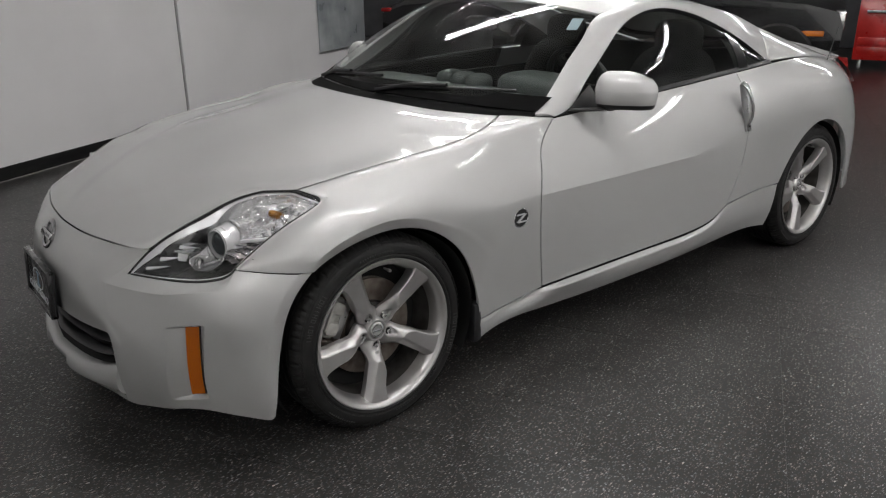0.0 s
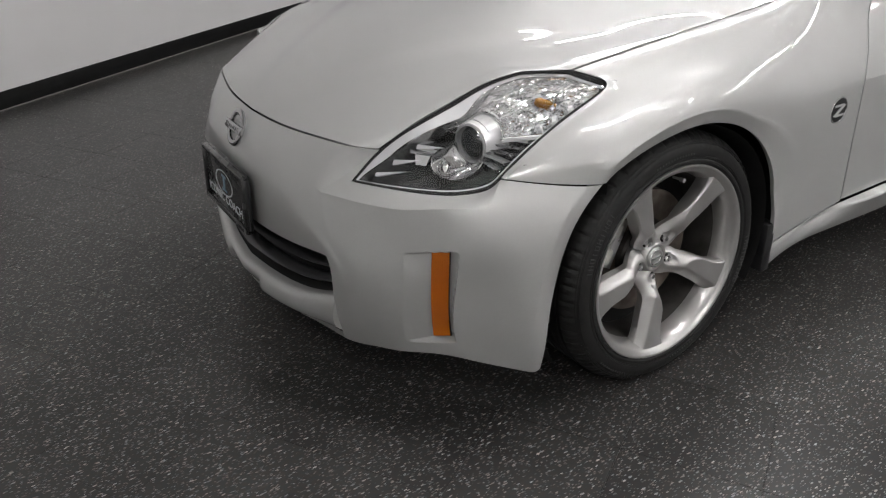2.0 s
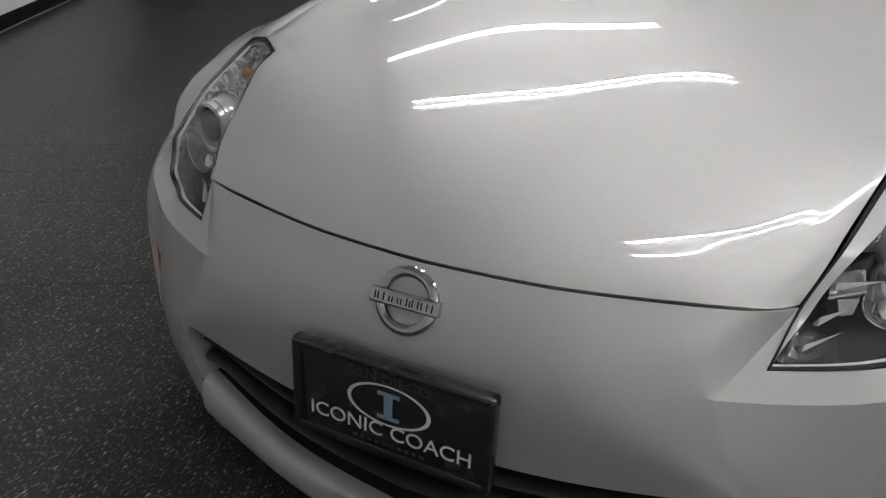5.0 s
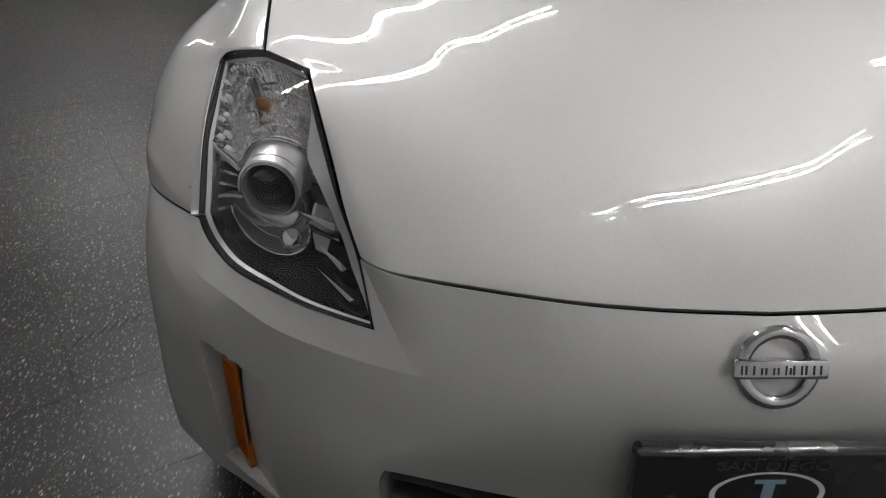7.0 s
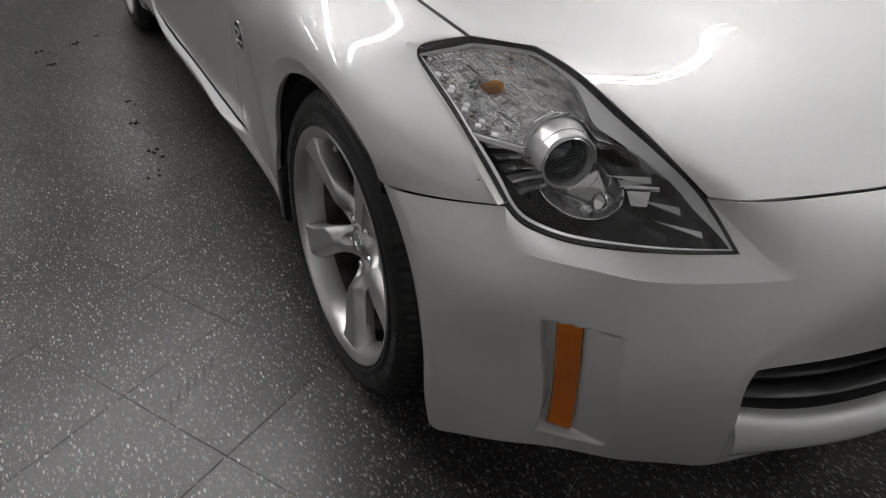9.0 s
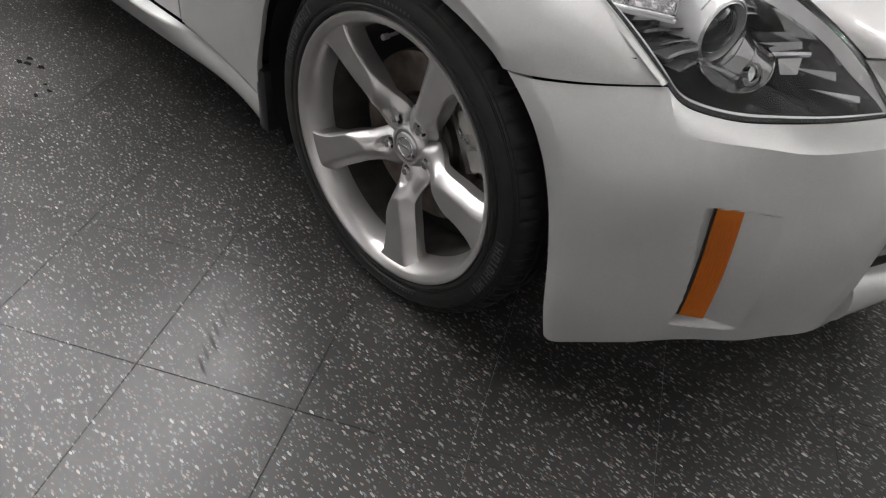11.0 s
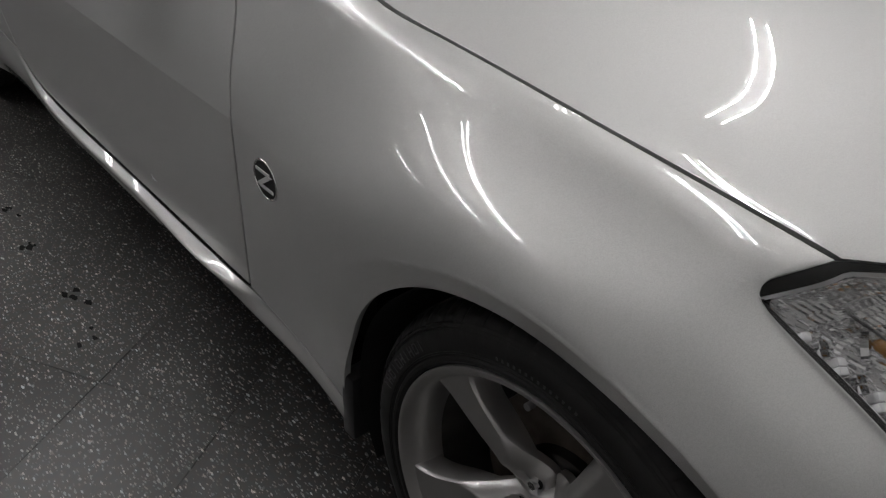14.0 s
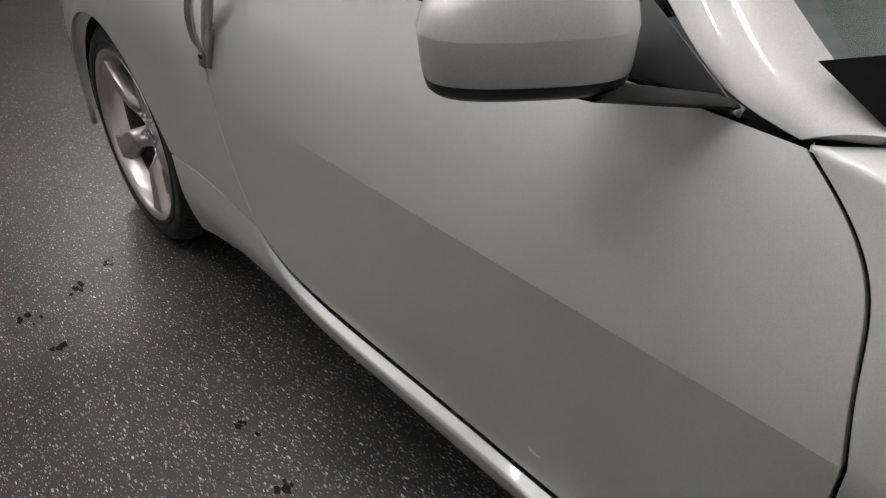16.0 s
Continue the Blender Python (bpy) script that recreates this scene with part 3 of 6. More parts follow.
# fender
F_TOP = rail(
    [(0, .414, .743, .608), (.06, .34, .750, .659), (.13, .26, .754, .703), (.20, .17, .755, .739), (.24, .119, .754, .759)],
    [(.24, .119, .754, .759), (.265, .145, .715, .773), (.29, .165, .674, .781)],
    [(.29, .165, .674, .781), (.38, .003, .692, .805), (.48, -.17, .706, .826), (.58, -.364, .720, .848), (.65, -.46, .742, .872), (.70, -.55, .722, .890), (.78, -.661, .663, .905)],
    [(.78, -.661, .663, .905), (.9, -.75, .72, .899), (1, -.826, .769, .889)])
F_CREST = rail([(.24, .119, .754, .759), (.29, .125, .742, .772), (.34, .06, .738, .79), (.40, -.03, .742, .805), (.48, -.17, .753, .824), (.58, -.364, .770, .847), (.65, -.47, .785, .862), (.72, -.58, .785, .875), (.8, -.68, .779, .884), (.9, -.76, .776, .888), (1, -.826, .7695, .8885)])
F_W2 = rail([(0, .414, .743, .608), (.07, .344, .778, .645), (.14, .262, .805, .688), (.20, .185, .815, .717), (.24, .14, .812, .733), (.29, .105, .80, .752), (.34, .04, .80, .765),
             (.40, -.04, .80, .773), (.48, -.16, .803, .785), (.54, -.25, .807, .793), (.61, -.36, .81, .80), (.68, -.46, .812, .803), (.75, -.54, .814, .803), (.80, -.59, .815, .802), (.87, -.65, .815, .80), (1, -.722, .815, .795)])
F_W15 = rail([(0, .414, .743, .608), (.07, .346, .79, .636), (.14, .267, .835, .67), (.20, .205, .853, .688), (.24, .16, .856, .70), (.29, .115, .858, .72), (.34, .045, .862, .738),
              (.40, -.038, .864, .747), (.48, -.155, .862, .748), (.54, -.24, .858, .742), (.61, -.345, .853, .73), (.68, -.44, .85, .72), (.75, -.515, .849, .715), (.80, -.56, .849, .715), (.87, -.625, .849, .717), (1, -.70, .845, .725)])
F_W1 = rail([(0, .414, .743, .608), (.07, .347, .80, .625), (.14, .272, .853, .645), (.20, .222, .872, .645), (.24, .18, .878, .658), (.29, .125, .884, .678), (.34, .05, .887, .698),
             (.40, -.035, .889, .705), (.48, -.15, .887, .698), (.54, -.23, .884, .688), (.61, -.33, .880, .672), (.68, -.42, .876, .655), (.75, -.49, .873, .645), (.80, -.53, .871, .642), (.87, -.60, .869, .644), (1, -.679, .867, .648)])
F_W0 = rail([(0, .414, .743, .608), (.07, .349, .804, .613), (.14, .282, .853, .62), (.20, .23, .876, .618), (.24, .188, .8815, .635), (.29, .123, .886, .66), (.34, .05, .8885, .678),
             (.40, -.034, .8905, .684), (.48, -.144, .8905, .67), (.54, -.217, .888, .648), (.61, -.31, .884, .605), (.68, -.39, .878, .54), (.75, -.45, .872, .47), (.80, -.49, .868, .44), (.87, -.57, .866, .44), (1, -.688, .865, .46)])
F_FOOT = rail(
    [(0, .414, .743, .608), (.07, .35, .807, .602), (.14, .29, .852, .597), (.20, .237, .877, .593)],
    [(.20, .237, .877, .593), (.27, .147, .884, .634), (.34, .05, .888, .658), (.40, -.033, .89, .664), (.48, -.139, .891, .644), (.54, -.207, .89, .612), (.61, -.29, .886, .545), (.68, -.355, .880, .445), (.75, -.385, .872, .33), (.80, -.395, .866, .252)],
    [(.80, -.395, .866, .252), (.87, -.49, .858, .262), (1, -.713, .855, .286)])
uf = np.unique(np.r_[np.linspace(0, .2, 25), np.linspace(.2, .24, 5), np.linspace(.24, .29, 7), np.linspace(.29, .78, 60), np.linspace(.78, .8, 3), np.linspace(.8, 1, 20)].round(5))


def crest_at(u):
    """The fold on top of the fender; ahead of the lamp's tip it lies just under the lamp's edge."""
    top, w2 = F_TOP(u), F_W2(u)
    out = top + (w2 - top) * .12
    back = u >= .24
    out[back] = F_CREST(u[back])
    return out


flank_low, flank_up = loft([F_FOOT, F_W0, F_W1], uf, 17), loft([F_W1, F_W15, F_W2, crest_at], uf, 28)
folded = np.concatenate([flank_low, flank_up[:, 1:]], 1)
even = loft([F_FOOT, F_W0, F_W1, F_W15, F_W2, crest_at], uf, 44)
pts_all = np.stack([r(uf) for r in (F_FOOT, F_W0, F_W1, F_W15, F_W2, crest_at)], 1)
for i in range(len(uf)):
    ds = np.r_[0, np.cumsum(np.linalg.norm(np.diff(pts_all[i], axis=0), axis=1) + 1e-5)]
    even[i] = cubic(ds, pts_all[i], np.r_[np.linspace(0, ds[2], 17), np.linspace(ds[2], ds[-1], 28)[1:]])
turn = smooth(.60, .92, uf)[:, None, None]
flank = even * (1 - turn) + folded * turn
cr, tp = crest_at(uf), F_TOP(uf)
wt = np.linspace(0, 1, 9)[None, 1:, None]
ridge = cr[:, None] * (1 - wt) + tp[:, None] * wt
ridge[:, :, 2] += (4 * wt * (1 - wt))[:, :, 0] * .003
fend = np.concatenate([flank, ridge], 1)
# flat band round the wheel arch, turned slightly inwards
tuck = .013 * smooth(.15, .23, uf) * (1 - smooth(.70, .79, uf))
for i in range(len(uf)):
    ds = np.r_[0, np.cumsum(np.linalg.norm(np.diff(pts_all[i], axis=0), axis=1) + 1e-5)]
    along = np.linspace(0, ds[2], 17)
    wide = min(max(ds[1], .036), ds[2] * .94)
    fold = np.array([np.interp(wide, along, fend[i, :17, k]) for k in range(3)]) + (0, tuck[i] * .12, 0)
    foot_in = pts_all[i, 0] - (0, tuck[i], 0)
    k = float(tuck[i] / .013)
    for j in range(17):
        if along[j] <= wide:
            q = along[j] / wide
            fend[i, j] = fend[i, j] * (1 - k) + (foot_in * (1 - q) + fold * q) * k
# soften the fold a little
for _ in range(2):
    fend[:, 42:47] = .25 * fend[:, 41:46] + .5 * fend[:, 42:47] + .25 * fend[:, 43:48]
# fair the flank lengthwise, away from the panel's edges
kern = np.exp(-(uf[:, None] - uf) ** 2 / (2 * .026 ** 2)) * np.gradient(uf)
fair = np.einsum("ab,bjk->ajk", kern / kern.sum(1, keepdims=True), fend)
rows_f = np.arange(fend.shape[1])
hold = smooth(15, 22, rows_f) * (1 - smooth(fend.shape[1] - 9, fend.shape[1] - 1, rows_f))
hold = hold[None] * (smooth(.02, .12, uf) * (1 - smooth(.9, .98, uf)))[:, None]
fend = fend * (1 - hold[:, :, None]) + fair * hold[:, :, None]

# door, quarter panel, sill
D_FOOT = rail([(0, -.7145, .856, .289), (.27, -1.05, .862, .296), (.55, -1.4, .868, .302), (.8, -1.70, .875, .317), (.92, -1.80, .878, .345), (1, -1.868, .88, .384)])
D_FOLD = rail([(0, -.6805, .867, .648), (.5, -1.3, .876, .652), (.85, -1.8, .882, .660), (1, -1.972, .884, .664)])
D_W2 = rail([(0, -.7235, .815, .795), (.5, -1.36, .838, .795), (.8, -1.76, .852, .80), (1, -1.99, .862, .81)])
D_LOW = rail([(0, -.6892, .866, .46), (.5, -1.33, .872, .47), (1, -1.935, .884, .52)])
D_TOP = rail([(0, -.8275, .769, .889), (.5, -1.40, .785, .925), (1, -1.975, .785, .957)])
ud = np.linspace(0, 1, 60)
d_low, d_up = loft([D_FOOT, D_LOW, D_FOLD], ud, 18), loft([D_FOLD, D_W2, D_TOP], ud, 20)
door = np.concatenate([d_low, d_up[:, 1:]], 1)
# the door's front edge follows the fender's rear edge
order = np.argsort(fend[-1, :, 2])
rear_edge = fend[-1, order]
for k in (0, 1):
    shift = np.interp(door[0, :, 2], rear_edge[:, 2], rear_edge[:, k]) - door[0, :, k]
    shift -= .0004 * (k == 0)
    for col, share in enumerate((1, .75, .5, .25)):
        door[col, :, k] += shift * share
blunt = (.22 + .78 * np.clip((ud - .8) / .2, 0, 1))[:, None, None]
sm = door.copy()
for _ in range(14):
    sm[:, 14:22] = .25 * sm[:, 13:21] + .5 * sm[:, 14:22] + .25 * sm[:, 15:23]
door = door * (1 - blunt) + sm * blunt
Q_TOP = rail([(0, -1.979, .785, .957), (.2, -2.3, .76, .968), (.5, -2.75, .72, .962), (.8, -3.2, .66, .90), (1, -3.42, .55, .86)])
Q_W2 = rail([(0, -1.994, .868, .82), (.3, -2.35, .878, .84), (.5, -2.65, .874, .85), (.8, -3.1, .80, .80), (1, -3.45, .58, .75)])
Q_W1 = rail([(0, -1.959, .886, .62), (.15, -2.2, .893, .64), (.3, -2.4, .898, .69), (.5, -2.65, .902, .72), (.7, -2.92, .885, .68), (.8, -3.1, .85, .62), (1, -3.5, .6, .6)])
Q_FOOT = rail([(0, -1.872, .881, .386), (.1, -2.1, .886, .41), (.2, -2.29, .89, .41)],
              [(.2, -2.29, .89, .41), (.28, -2.37, .897, .54), (.38, -2.5, .90, .645), (.48, -2.64, .90, .678), (.58, -2.79, .90, .645), (.68, -2.92, .895, .54), (.75, -3.0, .885, .40), (.8, -3.02, .88, .25)],
              [(.8, -3.02, .88, .25), (.9, -3.3, .78, .25), (1, -3.5, .6, .27)])
quarter = loft([Q_FOOT, Q_W1, Q_W2, Q_TOP], np.unique(np.r_[np.linspace(0, .2, 12), np.linspace(.2, .8, 50), np.linspace(.8, 1, 16)].round(5)), 36)
# the quarter panel's front edge follows the door's rear edge
order = np.argsort(door[-1, :, 2])
rear_edge = door[-1, order]
for k in (0, 1):
    shift = np.interp(quarter[0, :, 2], rear_edge[:, 2], rear_edge[:, k]) - quarter[0, :, k]
    shift -= .0004 * (k == 0)
    for col, share in enumerate((1, .75, .5, .25)):
        quarter[col, :, k] += shift * share
S_TOP = rail([(0, -.395, .866, .252), (.05, -.49, .858, .262), (.18, -.713, .855, .286)],
             [(.18, -.713, .855, .286), (.35, -1.05, .862, .293), (.53, -1.4, .868, .299), (.7, -1.70, .875, .314), (.76, -1.80, .878, .343), (.8, -1.868, .88, .383)], [(.8, -1.868, .88, .383), (.9, -2.1, .886, .41), (1, -2.29, .89, .41)])
S_MID = rail([(0, -.393, .868, .235), (.05, -.49, .861, .248), (.17, -.70, .86, .27), (.2, -.75, .876, .276), (.35, -1.05, .886, .281), (.53, -1.4, .89, .286), (.68, -1.68, .892, .30), (.76, -1.80, .886, .33), (.8, -1.87, .883, .365), (.9, -2.1, .887, .39), (1, -2.285, .89, .39)])
S_LOW = rail([(0, -.39, .866, .205), (.05, -.49, .86, .225), (.18, -.713, .862, .235), (.35, -1.05, .872, .238), (.53, -1.4, .876, .24), (.7, -1.72, .88, .25), (.8, -1.87, .882, .29), (.9, -2.08, .886, .30), (1, -2.265, .888, .29)])
S_FOOT = rail([(0, -.386, .857, .166), (.05, -.47, .852, .19), (.18, -.713, .845, .195), (.5, -1.35, .85, .19), (.75, -1.8, .852, .205), (.9, -2.1, .856, .215), (1, -2.25, .866, .20)])
us = np.linspace(0, 1, 81)
low_sill = loft([S_FOOT, S_LOW, S_MID], us, 12)
a3, b3 = S_MID(us), S_TOP(us)
w3 = np.linspace(0, 1, 5)[None, 1:, None]
sill = np.concatenate([low_sill, a3[:, None] * (1 - w3) + b3[:, None] * w3], 1)
# near black for cowl, glass border, underbody, and gap shells that mimic shade
DEEP_BLACK = material("deep_black", (0.004, 0.004, 0.004), 0.9, Specular_IOR_Level=0.08)
for sd in (1, -1):
    panel("fender", fend, PAINT, car, sd, outward=(0, 0, .4), gap=.0018)
    panel("door", door, PAINT, car, sd, outward=(-1.3, 0, .5), gap=.0026, sharp=9)
    panel("quarter_panel", quarter, PAINT, car, sd, outward=(-2.6, 0, .5))
    panel("sill", sill, PAINT, car, sd, outward=(-1.3, 0, .5))


# ---- wheels ----
DARK_ALLOY = add_noise(material("dark_alloy", (0.09, 0.085, 0.08), 0.45, 0.5), 18, (0.05, 0.046, 0.042), (0.13, 0.124, 0.118), (0.36, 0.5))
RUBBER_MARK = material("rubber_print", (0.05, 0.05, 0.05), 0.45)
TYRE_R = 0.3225
RIM_SCALE = 0.945


def soft_min(a, b, k):
    h = min(1.0, max(0.0, .5 + .5 * (b - a) / k))
    return b * (1 - h) + a * h - k * h * (1 - h)


def build_wheel(spin, hand=1, name="wheel"):
    """Wheel round the y axis, outer face towards +y, middle of the tread at y = 0."""
    w = new(name)
    # tyre: rim protector, ribbed sidewall, shoulder blocks, four tread grooves
    prof = [(.236, .088), (.247, .0955), (.2515, .1035), (.256, .1065), (.2605, .1065), (.263, .1045), (.272, .1062), (.284, .1062), (.2935, .1040), (.3035, .0985), (.3125, .0900), (.3185, .0795)]
    first = len(prof) - 4
    for g in (.055, .022, -.012, -.046):
        prof += [(.3223, g + .011), (.3225, g + .005), (.3155, g + .0042), (.3155, g - .0042), (.3225, g - .005)]
    prof += [(.320, -.08), (.313, -.092), (.297, -.105), (.267, -.109), (.246, -.105), (.236, -.098)]
    cols = 288
    vs, fs = lathe(prof, cols)
    kk = len(prof)
    for i in range(cols):
        if i % 6 == 0 or i % 6 == 3:
            for q in range(first, first + 5):
                x, y, z = vs[i * kk + q]
                deep = ((.0006, .0022, .0034, .0036, .003) if i % 6 == 0 else (0, .0010, .0018, .0018, .0012))[q - first]
                vs[i * kk + q] = (x * (1 - deep / .32), y - deep * .45, z * (1 - deep / .32))
    tyre = part("tyre", bm_of(vs, fs), RUBBER, w, "black low-profile tyre with worn raised lettering", sharp=24)
    for r, h in ((.2665, .1050), (.2695, .1055), (.2985, .1013), (.3010, .0999), (.3055, .0968)):
        vs, fs = lathe([(r - .0009, h - .0004), (r, h + .0011), (r + .0009, h - .0004)], 96)
        part("sidewall_ridge", bm_of(vs, fs), RUBBER, tyre)
    # raised lettering, worn to short bars
    for start, count, rr, size in ((150, 10, .2830, .0155), (318, 10, .2830, .0155), (262, 14, .2755, .0045), (95, 10, .2755, .0045), (40, 12, .2910, .0045)):
        wide = size > .01
        half, stroke, gap = size / 2, .0011, .0042
        joined = bmesh.new()
        for i in range(count):
            m = Matrix.Rotation(radians(start + i * (3.1 if wide else 1.9)), 4, "Y")
            bm = bmesh.new() if wide else joined
            if wide:
                for dz in (-gap, gap) if i % 3 else (0,):
                    box(bm, (rr - half, .1056, dz - stroke), (rr + half, .1071, dz + stroke), 0, m)
                if i % 3:
                    for rx in (rr - half + stroke, rr + half - stroke) if i % 2 else (rr,):
                        box(bm, (rx - stroke, .1057, -gap), (rx + stroke, .1070, gap), 0, m)
                part("raised_mark", bm, RUBBER_MARK, tyre)
            else:
                box(bm, (rr - half, .1050, -.0016), (rr + half, .1067, .0016), 0, m)
        if wide:
            joined.free()
        else:
            part("small_print", joined, RUBBER_MARK, tyre)["kind"] = "stuff"
    # rim with a thin lip and a wide sloping dish
    prof = [(.2305, .046), (.2322, .056), (.2345, .067), (.2375, .079), (.2415, .089), (.2465, .0965), (.251, .1010), (.2565, .1040), (.2600, .1062), (.2632, .1058), (.2645, .1015), (.259, .0955)]
    vs, fs = lathe(prof, 128)
    rim = part("rim", bm_of(vs, fs), ALLOY, w, "silver five-spoke alloy rim", sharp=50)
    vs, fs = lathe([(.246, -.10), (.25, -.098), (.243, -.09), (.231, -.07), (.228, -.02), (.2285, .03), (.2305, .0465)], 96)
    part("barrel", bm_of(vs, fs), DARK_ALLOY, rim, "inner rim barrel, darker and duller than the rim", sharp=50)
    # spokes: a flat blade with one rounded flank, cut into a round neck that dips to the hub, with a scooped lug hole in its root
    rs = np.r_[np.linspace(.033, .082, 34), np.linspace(.084, .16, 26), np.linspace(.165, .2525, 18)]
    cs = np.array([-1, -.985, -.95, -.9, -.83, -.74, -.65, -.55, -.45, -.35, -.25, -.15, -.05, .05, .15, .25, .35, .44, .52, .6, .68, .76, .84, .91, .965, 1.0])
    N, K = len(rs), len(cs)
    lug_turn = -6 * hand
    knots = np.array([.033, .045, .056, .068, .082, .10, .118, .15, .19, .222, .24, .2525])
    halves = cubic(knots, np.array([.025, .0335, .0395, .0395, .0350, .0315, .0315, .0338, .0358, .0415, .051, .065])[:, None], rs)[:, 0]
    leans = cubic([.033, .07, .10, .13, .18, .2525], np.array([.004, .002, -.004, -.005, -.001, .0])[:, None], rs)[:, 0] * hand
    necks = cubic([.033, .055, .075, .095, .115, .14, .2525], np.array([.0510, .0545, .0605, .0720, .0860, .100, .13])[:, None], rs)[:, 0]
    for s in range(5):
        a0 = radians(spin + 72 * s)
        ca, sa = math.cos(a0), math.sin(a0)
        la = radians(lug_turn)
        lug_r, lug_s = .0555 * math.cos(la), .0555 * math.sin(la)
        grid = np.zeros((N, K, 3))
        back = np.zeros((N, K, 3))
        for i, r in enumerate(rs):
            half, lean, neck = halves[i], leans[i], necks[i]
            blade = .0795 + (r - .118) * .115
            edge = np.interp(r, [.10, .15, .2525], [.10, .36, .50])
            for j, c in enumerate(cs):
                e = c * hand
                flank = max(0, e - edge) / (1 - edge)
                z_blade = blade - .020 * flank ** 1.35 - .006 * max(0, -e - .93) / .07
                z_neck = neck - .024 * abs(c) ** 2.3
                z = soft_min(z_blade, z_neck, .0022)
                across = c * half + lean
                dr, ds = r - lug_r, across - lug_s
                dist = math.hypot(dr * (.55 if dr > 0 else 1), ds)
                if dist < .0165:
                    low = min(z, .0430 + max(0, dr) * .30)
                    k = float(smooth(.0122, .0165, dist))
                    z = z * k + low * (1 - k)
                grid[i, j] = (r * ca - across * sa, z, r * sa + across * ca)
                back[i, j] = ((r * ca - across * sa) * .985, min(neck, blade) - .034 - .008 * i / (N - 1), (r * sa + across * ca) * .985)
        n = N * K
        verts = list(grid.reshape(-1, 3)) + list(back.reshape(-1, 3))
        faces = [(i * K + j, i * K + j + 1, (i + 1) * K + j + 1, (i + 1) * K + j) for i in range(N - 1) for j in range(K - 1)]
        faces += [(n + i * K + j, n + (i + 1) * K + j, n + (i + 1) * K + j + 1, n + i * K + j + 1) for i in range(N - 1) for j in range(K - 1)]
        for i in range(N - 1):
            faces.append((i * K, (i + 1) * K, n + (i + 1) * K, n + i * K))
            faces.append((i * K + K - 1, n + i * K + K - 1, n + (i + 1) * K + K - 1, (i + 1) * K + K - 1))
        part("spoke", bm_of(verts, faces), ALLOY, rim, sharp=38)
    # hub, nuts, cap
    vs, fs = lathe([(.0, .046), (.030, .047), (.031, .0515), (.036, .0525), (.040, .0500), (.046, .040), (.048, .02), (.0, .01)], 80)
    part("hub", bm_of(vs, fs), ALLOY, rim, sharp=40)
    for s in range(5):
        a = radians(spin + 72 * s + lug_turn)
        x, z = .0555 * math.cos(a), .0555 * math.sin(a)
        # black disc round the nut, in place of the hole's shade
        vs, fs = lathe([(.0118, .0432), (.0118, .0442), (.0, .0442)], 24)
        part("lug_hole", bm_of([(p + x, q, r + z) for p, q, r in vs], fs), MATT, rim)
        vs, fs = lathe([(.0088, .0435), (.0088, .0515), (.0072, .0545), (.0, .0550)], 6)
        part("lug_nut", bm_of([(p + x, q, r + z) for p, q, r in vs], fs), CHROME, rim, sharp=20)
    vs, fs = lathe([(.0, .0535), (.022, .0540), (.0265, .0530), (.0285, .0510)], 48)
    cap = part("centre_cap", bm_of(vs, fs), SATIN, rim, "satin silver centre cap")
    vs, fs = lathe([(.0175, .0541), (.0185, .0558), (.0205, .0558), (.0215, .0541)], 40)
    part("cap_ring", bm_of(vs, fs), CHROME, cap)
    part("cap_bar", boxes(((-.021, .0541, -.0035), (.021, .0557, .0035)), bevel=.001), CHROME, cap)
    # valve
    m = Matrix.Rotation(-radians(90 + 12 * hand), 4, "Y")
    vs, fs = lathe([(.0035, .062), (.0035, .082), (.0055, .083), (.0055, .095), (.0, .095)], 12)
    t = bm_of([(p + .216, q - .012, r) for p, q, r in vs], fs)
    bmesh.ops.transform(t, matrix=m, verts=t.verts)
    part("valve", t, SATIN, rim)
    slim = Matrix.Diagonal((RIM_SCALE, 1, RIM_SCALE, 1))
    for ob in (rim, *rim.children_recursive):
        ob.data.transform(slim)
    # brake: turned ring on a dark hat
    ring = [(.088, .0035)] + [(r, .0035 - .0004 * (k % 2)) for k, r in enumerate(np.linspace(.092, .152, 13))] + [(.160, .002), (.1605, -.001), (.1605, -.006), (.157, -.007), (.157, -.016), (.1605, -.017), (.160, -.024), (.07, -.024)]
    vs, fs = lathe(ring, 72)
    disc = part("brake_disc", bm_of(vs, fs), DISC, w, "rust-tinged iron brake disc", sharp=60)
    vs, fs = lathe([(.0, .020), (.080, .020), (.0845, .017), (.088, .003)], 48)
    part("disc_hat", bm_of(vs, fs), HAT, disc, "dark brake disc hat")
    vs, fs = lathe([(.218, -.04), (.05, -.045)], 40)
    part("dust_shield", bm_of(vs, fs), MATT, w)
    return w


HAT = add_noise(material("dark_iron", (.03, .028, .027), .6, .4), 30, (.02, .018, .017), (.045, .04, .037), (.5, .7))


